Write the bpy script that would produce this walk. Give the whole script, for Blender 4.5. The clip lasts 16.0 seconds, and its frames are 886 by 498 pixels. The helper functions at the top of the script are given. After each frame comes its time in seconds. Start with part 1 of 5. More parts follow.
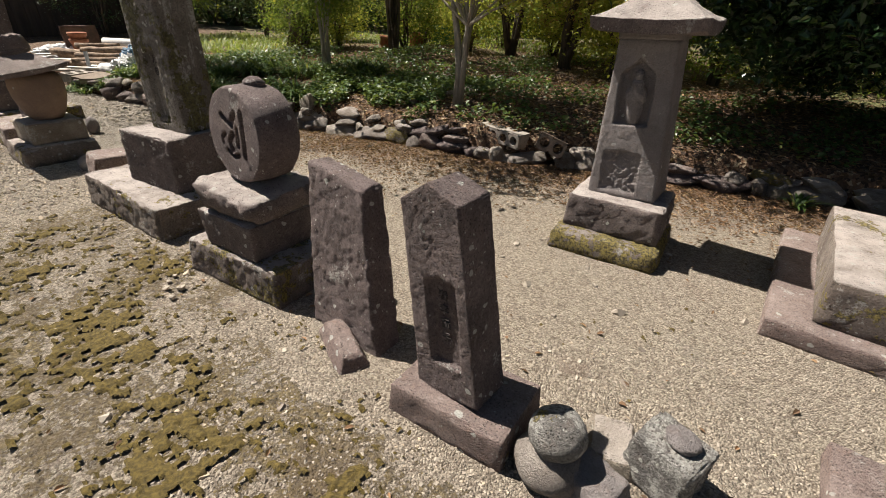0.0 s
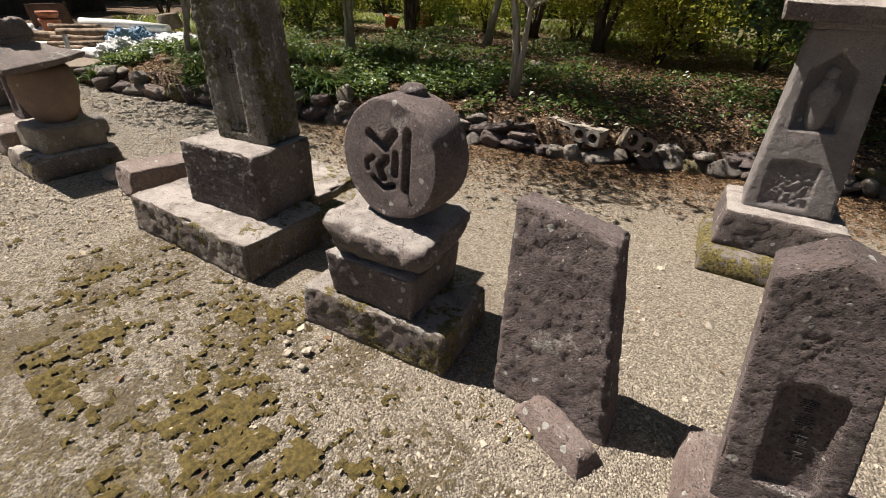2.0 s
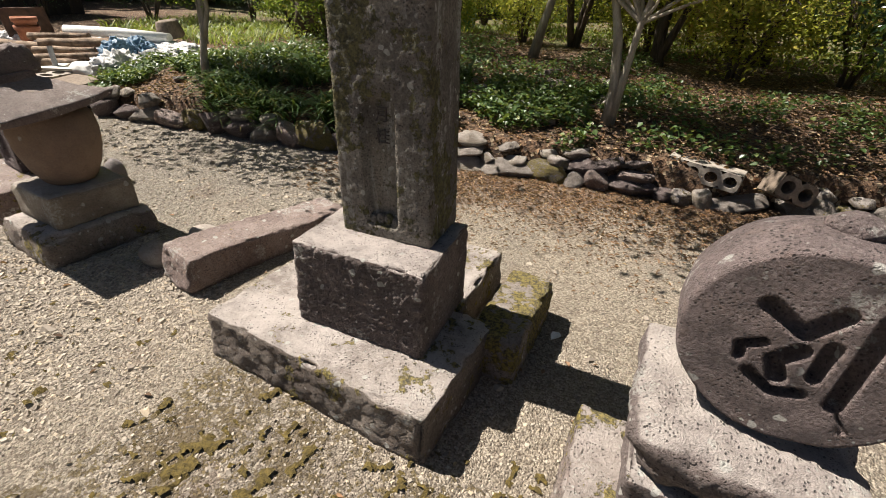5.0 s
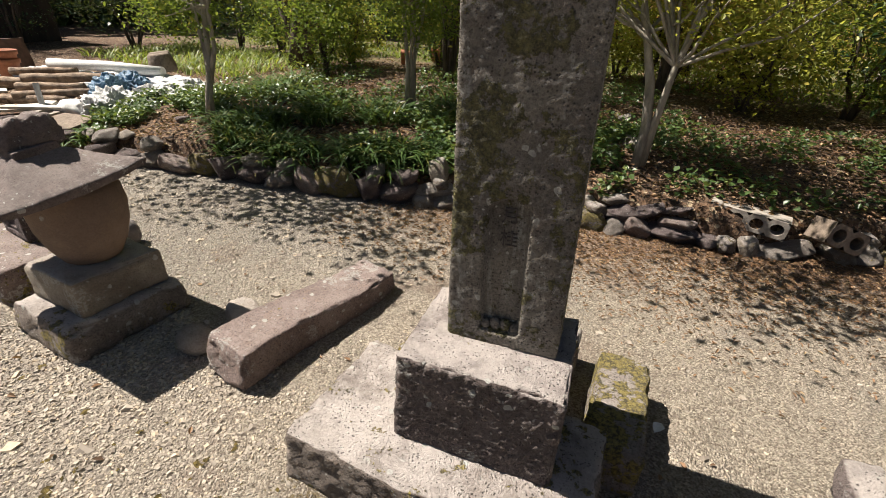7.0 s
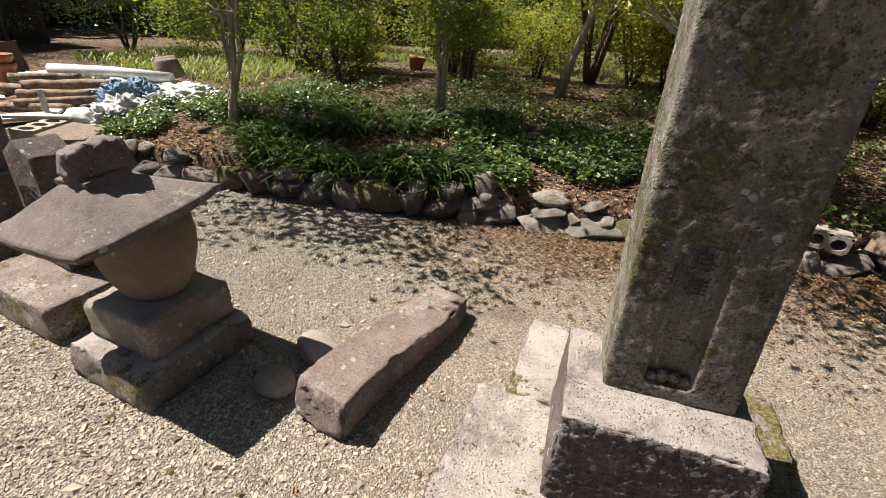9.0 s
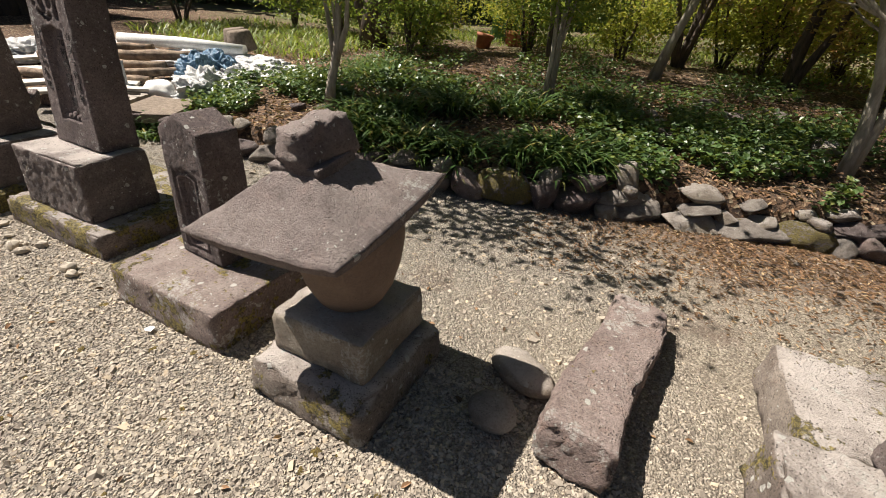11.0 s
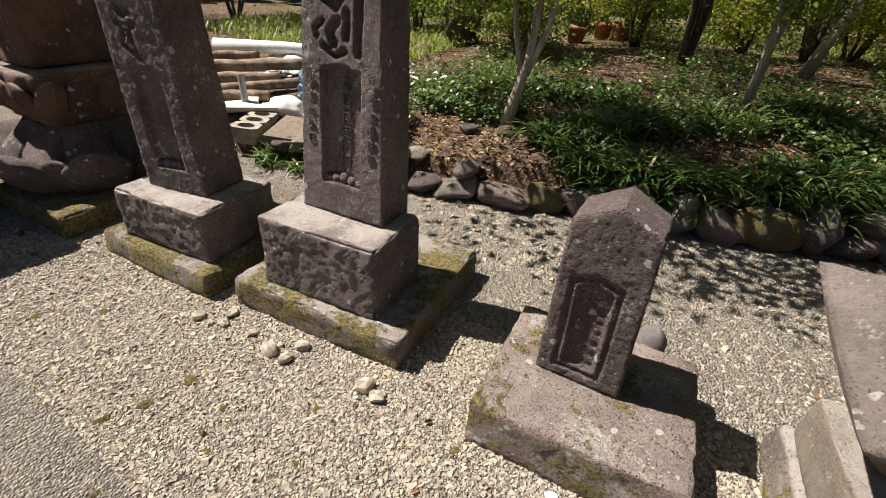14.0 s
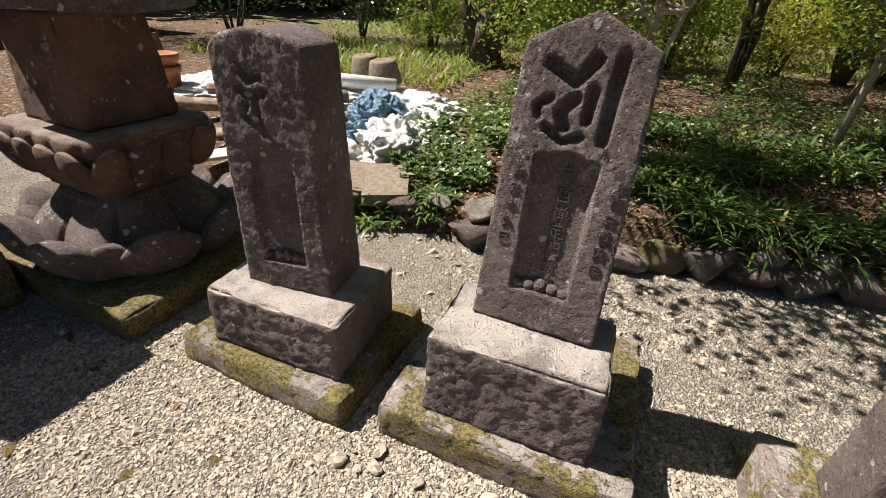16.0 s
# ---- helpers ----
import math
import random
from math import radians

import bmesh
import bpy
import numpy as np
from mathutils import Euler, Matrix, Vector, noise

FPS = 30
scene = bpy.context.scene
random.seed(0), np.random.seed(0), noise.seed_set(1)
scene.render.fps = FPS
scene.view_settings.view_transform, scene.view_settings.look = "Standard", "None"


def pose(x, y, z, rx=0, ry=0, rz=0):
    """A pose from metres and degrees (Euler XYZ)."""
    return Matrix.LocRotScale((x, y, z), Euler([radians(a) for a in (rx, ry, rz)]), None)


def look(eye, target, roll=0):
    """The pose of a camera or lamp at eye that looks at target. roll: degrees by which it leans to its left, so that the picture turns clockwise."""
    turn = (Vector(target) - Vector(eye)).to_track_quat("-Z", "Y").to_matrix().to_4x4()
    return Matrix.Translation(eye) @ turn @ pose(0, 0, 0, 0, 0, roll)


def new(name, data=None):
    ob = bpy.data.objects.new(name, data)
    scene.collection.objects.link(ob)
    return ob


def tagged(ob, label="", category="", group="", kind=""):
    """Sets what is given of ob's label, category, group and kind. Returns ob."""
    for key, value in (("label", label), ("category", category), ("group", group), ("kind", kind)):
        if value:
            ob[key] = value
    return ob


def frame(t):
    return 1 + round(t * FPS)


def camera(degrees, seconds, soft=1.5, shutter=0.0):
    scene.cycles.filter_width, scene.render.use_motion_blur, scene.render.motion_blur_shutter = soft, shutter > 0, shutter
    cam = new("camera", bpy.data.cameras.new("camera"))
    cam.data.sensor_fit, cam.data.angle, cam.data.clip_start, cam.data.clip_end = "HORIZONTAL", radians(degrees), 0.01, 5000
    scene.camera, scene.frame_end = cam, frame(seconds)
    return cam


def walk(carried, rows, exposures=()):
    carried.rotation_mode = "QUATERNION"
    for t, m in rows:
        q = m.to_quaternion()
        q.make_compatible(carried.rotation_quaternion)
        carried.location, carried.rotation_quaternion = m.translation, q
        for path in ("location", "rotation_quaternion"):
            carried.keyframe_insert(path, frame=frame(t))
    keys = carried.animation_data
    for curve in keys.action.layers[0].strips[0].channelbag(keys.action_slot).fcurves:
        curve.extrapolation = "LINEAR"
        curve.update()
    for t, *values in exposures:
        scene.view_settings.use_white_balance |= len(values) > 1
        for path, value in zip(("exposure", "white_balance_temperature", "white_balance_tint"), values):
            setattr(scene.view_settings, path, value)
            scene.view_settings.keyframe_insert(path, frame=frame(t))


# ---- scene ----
cam = camera(89.3, 16.0, soft=0.5)
PATH = [
    (0, (-0.364, 0.508, 1.461), (-1.516, 1.842, 0.516), 2.5),
    (0.5, (-0.696, 0.396, 1.476), (-1.817, 1.743, 0.514), 2.7),
    (1, (-0.938, 0.34, 1.462), (-2.031, 1.695, 0.477), 2.8),
    (1.5, (-1.262, 0.313, 1.424), (-2.328, 1.68, 0.427), 2.9),
    (2, (-1.498, 0.303, 1.445), (-2.534, 1.684, 0.434), 2.9),
    (2.5, (-1.826, 0.319, 1.457), (-2.833, 1.718, 0.443), 2.9),
    (3, (-2.105, 0.315, 1.491), (-3.091, 1.727, 0.473), 3.1),
    (3.5, (-2.316, 0.345, 1.433), (-3.297, 1.762, 0.418), 3.1),
    (4, (-2.589, 0.474, 1.468), (-3.573, 1.889, 0.454), 3.1),
    (4.5, (-2.714, 0.486, 1.483), (-3.695, 1.903, 0.468), 3.2),
    (5, (-2.949, 0.476, 1.48), (-3.915, 1.907, 0.471), 3.3),
    (5.2, (-3.086, 0.451, 1.506), (-4.045, 1.892, 0.505), 3.5),
    (7.3, (-3.582, 0.482, 1.641), (-4.474, 2.007, 0.703), 3.5),
    (7.5, (-3.598, 0.488, 1.648), (-4.477, 2.022, 0.714), 3.6),
    (8, (-3.685, 0.499, 1.64), (-4.547, 2.049, 0.716), 3.7),
    (8.5, (-3.861, 0.469, 1.64), (-4.717, 2.022, 0.714), 3.7),
    (8.7, (-3.975, 0.422, 1.65), (-4.827, 1.975, 0.721), 3.8),
    (10.8, (-5.05, 0.192, 1.51), (-5.93, 1.687, 0.515), 5.0),
    (11, (-5.157, 0.176, 1.486), (-6.038, 1.667, 0.486), 4.9),
    (11.5, (-5.533, 0.046, 1.518), (-6.412, 1.527, 0.5), 4.8),
    (12, (-5.767, -0.026, 1.484), (-6.646, 1.441, 0.447), 4.6),
    (12.5, (-6.097, -0.033, 1.442), (-6.983, 1.421, 0.392), 4.3),
    (13, (-6.422, -0.038, 1.491), (-7.297, 1.414, 0.429), 4.3),
    (13.5, (-6.668, -0.029, 1.452), (-7.528, 1.429, 0.388), 4.3),
    (14, (-7.043, -0.108, 1.501), (-7.896, 1.363, 0.448), 4.0),
    (14.5, (-7.239, -0.124, 1.526), (-8.074, 1.36, 0.478), 4.0),
    (15, (-7.571, -0.085, 1.554), (-8.391, 1.41, 0.51), 4.1),
    (15.5, (-7.859, -0.089, 1.594), (-8.656, 1.428, 0.562), 4.2),
    (16, (-8.113, -0.057, 1.575), (-8.88, 1.485, 0.558), 4.4),
]
walk(cam, [(t, look(eye, target, roll)) for t, eye, target, roll in PATH], [(0, 1.0), (8, 1.2), (12, 1.02), (14, 1.02), (16, 1.2)])

# ---- light ----
SUN_DIR = Vector((-0.65, -0.15, 1.0)).normalized()
world = bpy.data.worlds.new("world")
scene.world = world
world.use_nodes = True
wn = world.node_tree.nodes
sky = wn.new("ShaderNodeTexSky")
sky.sky_type, sky.sun_disc = "NISHITA", False
sky.sun_elevation, sky.sun_rotation = radians(57), radians(-105)
wn["Background"].inputs["Strength"].default_value = 0.022
world.node_tree.links.new(sky.outputs["Color"], wn["Background"].inputs["Color"])
sun = new("sun", bpy.data.lights.new("sun", "SUN"))
sun.data.energy, sun.data.angle, sun.data.color = 5.0, radians(0.53), (1.0, 0.92, 0.825)
sun.matrix_world = look(SUN_DIR * 30, (0, 0, 0))


# ---- materials ----
class Mat:
    """A small node builder."""

    def __init__(self, name, rough=0.85):
        self.m = bpy.data.materials.new(name)
        self.m.use_nodes = True
        self.t = self.m.node_tree
        self.b = self.t.nodes["Principled BSDF"]
        self.b.inputs["Roughness"].default_value = rough
        tc, oi = self.add("ShaderNodeTexCoord"), self.add("ShaderNodeObjectInfo")
        sc = self.add("ShaderNodeVectorMath", operation="SCALE")
        sc.inputs[0].default_value = (17.0, 31.0, 23.0)
        self.link(oi.outputs["Random"], sc.inputs["Scale"])
        ad = self.add("ShaderNodeVectorMath", operation="ADD")
        self.link(tc.outputs["Object"], ad.inputs[0])
        self.link(sc.outputs[0], ad.inputs[1])
        self.v, self.random, self.obj = ad.outputs[0], oi.outputs["Random"], tc.outputs["Object"]

    def add(self, kind, operation=None, feature=None, interpolation_type=None, data_type=None, blend_type=None):
        n = self.t.nodes.new(kind)
        if operation:
            n.operation = operation
        if feature:
            n.feature = feature
        if interpolation_type:
            n.interpolation_type = interpolation_type
        if data_type:
            n.data_type = data_type
        if blend_type:
            n.blend_type = blend_type
        return n

    def link(self, a, b):
        self.t.links.new(a, b)

    def noise(self, scale, detail=4, rough=0.6, v=None, squash=None):
        n = self.add("ShaderNodeTexNoise")
        n.inputs["Scale"].default_value, n.inputs["Detail"].default_value, n.inputs["Roughness"].default_value = scale, detail, rough
        src = v or self.v
        if squash:
            mp = self.add("ShaderNodeMapping")
            mp.inputs["Scale"].default_value = squash
            self.link(src, mp.inputs["Vector"])
            src = mp.outputs[0]
        self.link(src, n.inputs["Vector"])
        return n.outputs["Fac"]

    def voronoi(self, scale, out="Distance", feature="F1", v=None, rand=1.0):
        n = self.add("ShaderNodeTexVoronoi", feature=feature)
        n.inputs["Scale"].default_value, n.inputs["Randomness"].default_value = scale, rand
        self.link(v or self.v, n.inputs["Vector"])
        return n.outputs[out]

    def ramp(self, fac, lo, hi, a=0.0, b=1.0):
        n = self.add("ShaderNodeMapRange", interpolation_type="SMOOTHSTEP")
        for key, val in (("From Min", lo), ("From Max", hi), ("To Min", a), ("To Max", b)):
            n.inputs[key].default_value = val
        self.link(fac, n.inputs["Value"])
        return n.outputs[0]

    def mix(self, fac, a, b, blend="MIX"):
        n = self.add("ShaderNodeMix", data_type="RGBA", blend_type=blend)
        for sock, val in ((n.inputs[0], fac), (n.inputs[6], a), (n.inputs[7], b)):
            if isinstance(val, (int, float)):
                sock.default_value = val
            elif isinstance(val, tuple):
                sock.default_value = (*val, 1)
            else:
                self.link(val, sock)
        return n.outputs[2]

    def math(self, op, a, b):
        n = self.add("ShaderNodeMath", operation=op)
        for sock, val in zip(n.inputs, (a, b)):
            if isinstance(val, (int, float)):
                sock.default_value = val
            else:
                self.link(val, sock)
        return n.outputs[0]

    def bump(self, height, strength, dist):
        n = self.add("ShaderNodeBump")
        n.inputs["Strength"].default_value, n.inputs["Distance"].default_value = min(1.0, strength * 1.2), dist * 1.5
        self.link(height, n.inputs["Height"])
        self.link(n.outputs[0], self.b.inputs["Normal"])

    def done(self, colour):
        self.link(colour, self.b.inputs["Base Color"])
        return self.m


def stone(name, base, dark, lichen=0.3, moss=0.2, pits=1.0, stain=(0.30, 0.20, 0.15), stains=0.3, pale=(0.5, 0.48, 0.44), sunlit_top=0.0, green=((0.05, 0.042, 0.012), (0.38, 0.30, 0.06)), streaks=0.0):
    """Weathered volcanic stone: mottled grey, stains, crusts of pale lichen, cushions of moss, upward faces painted
    paler as if in sun.
    """
    k = Mat(name, 0.9)
    big, mid, fine = k.noise(2.6, 6, 0.65), k.noise(14, 6, 0.7), k.noise(95, 5, 0.75)
    c = k.mix(k.ramp(big, 0.35, 0.68), dark, base)
    c = k.mix(k.math("MULTIPLY", k.ramp(mid, 0.5, 0.75), stains), c, stain)
    c = k.mix(k.ramp(fine, 0.38, 0.56, 0.55 * min(1.0, pits + 0.1), 0.0), c, k.mix(0.7, c, (0.02, 0.015, 0.015)))
    c = k.mix(k.ramp(k.noise(40, 5, 0.75), 0.52, 0.68, 0.0, 0.4 * min(1.0, pits + 0.1)), c, k.mix(0.5, c, (0.66, 0.59, 0.54)))
    c = k.mix(k.ramp(k.noise(26, 6, 0.8), 0.34, 0.5, 0.42 * min(1.0, pits + 0.2), 0.0), c, k.mix(0.6, c, (0.03, 0.025, 0.022)))
    if sunlit_top:
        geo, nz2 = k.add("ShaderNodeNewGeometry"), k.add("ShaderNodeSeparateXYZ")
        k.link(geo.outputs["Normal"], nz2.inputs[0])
        # worn: upward faces painted paler, mixing weathering with the brightness of sunlit tops
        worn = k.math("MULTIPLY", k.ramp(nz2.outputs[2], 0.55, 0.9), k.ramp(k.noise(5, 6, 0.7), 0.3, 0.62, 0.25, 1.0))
        c = k.mix(k.math("MULTIPLY", worn, sunlit_top), c, k.mix(fine, (0.50, 0.43, 0.39), (0.74, 0.68, 0.63)))
    if streaks:
        run = k.math("MULTIPLY", k.ramp(k.noise(11, 4, 0.6, squash=(1, 1, 0.12)), 0.56, 0.64), k.ramp(k.noise(45, 5, 0.75), 0.4, 0.58))
        c = k.mix(k.math("MULTIPLY", run, streaks), c, (0.55, 0.54, 0.50))
    pit = k.voronoi(85)
    pm = k.math("MULTIPLY", k.ramp(pit, 0.12, 0.34, 1.0, 0.0), k.ramp(mid, 0.40, 0.55))
    # dents also get near-black colour, which paints the shade inside them
    c = k.mix(k.math("MULTIPLY", pm, 0.7 * pits), c, (0.03, 0.026, 0.026))
    wob = k.add("ShaderNodeVectorMath", operation="ADD")
    nz = k.add("ShaderNodeTexNoise")
    nz.inputs["Scale"].default_value = 22
    k.link(k.v, nz.inputs["Vector"])
    sc = k.add("ShaderNodeVectorMath", operation="SCALE")
    sc.inputs["Scale"].default_value = 0.035
    k.link(nz.outputs["Color"], sc.inputs[0])
    k.link(k.v, wob.inputs[0])
    k.link(sc.outputs[0], wob.inputs[1])
    spot = k.ramp(k.voronoi(13, v=wob.outputs[0]), 0.15, 0.19, 1.0, 0.0)
    tiny = k.ramp(k.voronoi(38, v=wob.outputs[0]), 0.12, 0.2, 1.0, 0.0)
    where = k.ramp(k.noise(4.2, 3), 0.57 - 0.22 * lichen, 0.64 - 0.22 * lichen)
    lm = k.math("MAXIMUM", k.math("MULTIPLY", spot, where), k.math("MULTIPLY", tiny, k.ramp(k.noise(6, 3), 0.60 - 0.2 * lichen, 0.70 - 0.2 * lichen)))
    crust = k.math("MULTIPLY", k.math("MULTIPLY", k.ramp(k.noise(3.1, 8, 0.74), 0.68 - 0.2 * lichen, 0.71 - 0.2 * lichen), k.ramp(k.noise(70, 4, 0.7), 0.4, 0.55)), 0.65)
    lm = k.math("MAXIMUM", lm, crust)
    c = k.mix(k.math("MULTIPLY", lm, 0.9), c, k.mix(k.ramp(fine, 0.3, 0.7), pale, (0.66, 0.66, 0.61)))
    mossn = k.math("ADD", k.math("MULTIPLY", k.noise(3.6, 6, 0.68), 0.65), k.math("MULTIPLY", k.noise(21, 5, 0.7), 0.35))
    mm = k.ramp(mossn, 0.67 - 0.25 * moss, 0.70 - 0.25 * moss)
    c = k.mix(k.math("MULTIPLY", mm, 0.85), c, k.mix(k.ramp(k.noise(60, 5, 0.75), 0.38, 0.62), *green))
    h = k.math("ADD", k.math("MULTIPLY", fine, 0.75), k.math("MULTIPLY", mid, 0.2))
    h = k.math("SUBTRACT", h, k.math("MULTIPLY", pm, 0.5 * pits))
    h = k.math("ADD", h, k.math("MULTIPLY", k.math("MULTIPLY", mm, k.noise(160, 3)), 0.8))
    k.bump(h, 1.0, 0.022)
    return k.done(c)


def plain(name, a, b, scale=20, rough=0.7, bump=0.3, metal=0.0, squash=None, dist=0.004):
    k = Mat(name, rough)
    k.b.inputs["Metallic"].default_value = metal
    n, f = k.noise(scale, 5, 0.6, squash=squash), k.noise(scale * 7, 3, squash=squash)
    c = k.mix(k.ramp(n, 0.3, 0.7), a, b)
    c = k.mix(k.ramp(f, 0.35, 0.75, 0.0, 0.35), c, k.mix(0.5, c, (0.02, 0.02, 0.02)))
    c = k.mix(k.math("MULTIPLY", k.random, 0.25), c, k.mix(0.5, c, b))
    k.bump(k.math("ADD", n, k.math("MULTIPLY", f, 0.5)), bump, dist)
    return k.done(c)


def leafy(name, a, b, c3, rough=0.45, trans=0.35, islands=True):
    """Foliage: each leaf has its own tone and lets some light through."""
    k = Mat(name, rough)
    g = k.add("ShaderNodeNewGeometry")
    r = g.outputs["Random Per Island"]
    c = k.mix(k.ramp(r, 0.0, 0.75), a, b)
    c = k.mix(k.ramp(r, 0.86, 0.95), c, c3)
    c = k.mix(k.ramp(k.noise(60, 2), 0.3, 0.8, 0.0, 0.25), c, (0.02, 0.02, 0.01))
    k.link(c, k.b.inputs["Base Color"])
    tr = k.add("ShaderNodeBsdfTranslucent")
    k.link(k.mix(0.3, c, (0.35, 0.4, 0.02)), tr.inputs["Color"])
    mx = k.add("ShaderNodeMixShader")
    mx.inputs[0].default_value = trans
    k.link(k.b.outputs[0], mx.inputs[1])
    k.link(tr.outputs[0], mx.inputs[2])
    k.link(mx.outputs[0], k.t.nodes["Material Output"].inputs["Surface"])
    return k.m


def gravel_ground():
    """Crushed pale gravel and sand; patches of olive moss in the damp part, bare earth here and there."""
    k = Mat("gravel", 0.95)
    v = k.obj
    sep = k.add("ShaderNodeSeparateXYZ")
    k.link(v, sep.inputs[0])
    cell = k.voronoi(92, "Color", v=v)
    dist = k.voronoi(92, "Distance", v=v)
    cell2, dist2 = k.voronoi(120, "Color", v=v), k.voronoi(120, v=v)
    hs = k.add("ShaderNodeSeparateColor")
    k.link(cell, hs.inputs[0])
    hs2 = k.add("ShaderNodeSeparateColor")
    k.link(cell2, hs2.inputs[0])
    c = k.mix(hs.outputs[0], (0.32, 0.28, 0.225), (0.61, 0.555, 0.475))
    c = k.mix(k.ramp(hs.outputs[1], 0.82, 0.9), c, (0.20, 0.165, 0.15))
    c2 = k.mix(hs2.outputs[0], (0.20, 0.155, 0.11), (0.66, 0.57, 0.45))
    coarse = k.ramp(k.math("ADD", sep.outputs[0], k.math("MULTIPLY", k.noise(0.9, 4, v=v), 3.0)), -5.2, -2.6, 1.0, 0.0)
    coarse = k.math("MAXIMUM", k.math("MULTIPLY", coarse, 0.85), k.ramp(k.noise(2.1, 4, v=v), 0.55, 0.75, 0.1, 0.6))
    c2 = k.mix(k.ramp(k.noise(30, 6, 0.75, v=v), 0.36, 0.5, 0.55, 0.0), c2, (0.12, 0.09, 0.06))
    c = k.mix(coarse, c2, c)
    # darker between chips: the shade of the gaps is put into the colour
    gap_shade = k.math("MULTIPLY", k.ramp(dist, 0.42, 0.7), k.math("ADD", k.math("MULTIPLY", coarse, 0.25), 0.25))
    c = k.mix(gap_shade, c, (0.10, 0.085, 0.07))
    earth = k.ramp(k.noise(1.7, 6, 0.65, v=v), 0.56, 0.7, 0.0, 0.7)
    c = k.mix(earth, c, k.mix(k.noise(35, 4, v=v), (0.15, 0.105, 0.08), (0.34, 0.26, 0.20)))
    line = k.math("SUBTRACT", k.math("ADD", k.math("MULTIPLY", sep.outputs[0], 0.37), 5.82), sep.outputs[1])
    mulch = k.math("MULTIPLY", k.ramp(k.math("ADD", line, k.math("MULTIPLY", k.math("SUBTRACT", k.noise(1.6, 5, 0.7, v=v), 0.5), 2.2)), 0.15, 1.1, 0.9, 0.0), k.ramp(sep.outputs[0], -6.4, -4.9))
    bits = k.voronoi(48, "Color", v=v)
    hb = k.add("ShaderNodeSeparateColor")
    k.link(bits, hb.inputs[0])
    c = k.mix(mulch, c, k.mix(hb.outputs[0], (0.09, 0.055, 0.035), (0.33, 0.22, 0.15)))
    damp = k.ramp(k.math("ADD", sep.outputs[0], k.math("MULTIPLY", k.noise(0.7, 2, v=v), 1.5)), -4.6, -3.0)
    near = k.ramp(k.math("ADD", sep.outputs[1], k.math("MULTIPLY", k.noise(1.3, 2, v=v), 0.8)), 1.45, 1.95, 1.0, 0.0)
    mossn = k.math("ADD", k.math("MULTIPLY", k.noise(6.5, 8, 0.72, v=v), 0.55), k.math("MULTIPLY", k.noise(26, 5, 0.7, v=v), 0.45))
    broad = k.noise(1.6, 3, v=v)
    far_bits = k.ramp(k.noise(1.1, 2, v=v), 0.55, 0.7, 0.0, 0.45)
    amount = k.math("MULTIPLY", damp, k.math("MAXIMUM", near, far_bits))
    thr = k.math("ADD", mossn, k.math("MULTIPLY", k.math("SUBTRACT", broad, 0.5), 0.5))
    moss = k.ramp(k.math("MULTIPLY", thr, k.ramp(amount, 0.0, 0.6)), 0.495, 0.515)
    mc = k.mix(k.ramp(k.noise(48, 6, 0.75, v=v), 0.35, 0.65), (0.045, 0.03, 0.012), (0.37, 0.27, 0.08))
    mc = k.mix(k.ramp(k.noise(3.2, 4, v=v), 0.4, 0.65, 0.0, 0.6), mc, (0.15, 0.10, 0.05))
    c = k.mix(k.math("MULTIPLY", moss, 0.65), c, mc)
    h = k.math("ADD", k.math("MULTIPLY", k.ramp(dist, 0.0, 0.8, 1.0, 0.0), coarse), k.math("MULTIPLY", k.ramp(dist2, 0.0, 0.8, 0.5, 0.0), 0.8))
    h = k.math("ADD", h, k.math("MULTIPLY", moss, k.math("ADD", k.math("MULTIPLY", k.noise(70, 5, 0.7, v=v), 2.0), 0.6)))
    h = k.math("ADD", h, k.math("MULTIPLY", k.noise(260, 4, 0.7, v=v), 0.5))
    k.bump(h, 1.0, 0.026)
    return k.done(c)


def bed_ground():
    k = Mat("leaf_mould", 0.95)
    v = k.obj
    cell, d = k.voronoi(34, "Color", v=v), k.voronoi(34, v=v)
    hs = k.add("ShaderNodeSeparateColor")
    k.link(cell, hs.inputs[0])
    c = k.mix(hs.outputs[0], (0.035, 0.022, 0.014), (0.22, 0.13, 0.075))
    c = k.mix(k.ramp(hs.outputs[1], 0.9, 0.95), c, (0.40, 0.31, 0.2))
    sep = k.add("ShaderNodeSeparateXYZ")
    k.link(v, sep.inputs[0])
    grass = k.math("MULTIPLY", k.ramp(k.math("ADD", sep.outputs[1], k.math("MULTIPLY", k.noise(0.5, 3, v=v), 4)), 9.5, 12.5), k.ramp(k.noise(2.2, 4, v=v), 0.4, 0.6, 0.0, 0.85))
    c = k.mix(grass, c, k.mix(k.noise(40, 4, v=v), (0.06, 0.09, 0.02), (0.17, 0.20, 0.05)))
    k.bump(k.math("ADD", d, k.noise(90, 3, v=v)), 1.0, 0.02)
    return k.done(c)


M_GRAVEL, M_BED = gravel_ground(), bed_ground()
M_DARK = stone("andesite_dark", (0.27, 0.21, 0.20), (0.14, 0.105, 0.10), lichen=0.42, moss=0.0, stains=0.35)
M_PALE = stone("andesite_pale", (0.38, 0.32, 0.27), (0.19, 0.15, 0.125), lichen=0.45, moss=0.5, stains=0.4, sunlit_top=0.95)
M_MOSSY = stone("andesite_mossy", (0.40, 0.345, 0.30), (0.21, 0.17, 0.145), lichen=0.4, moss=0.88, sunlit_top=0.3)
M_PED = stone("andesite_pedestal", (0.31, 0.25, 0.23), (0.15, 0.118, 0.11), lichen=0.45, moss=0.12, sunlit_top=0.9)
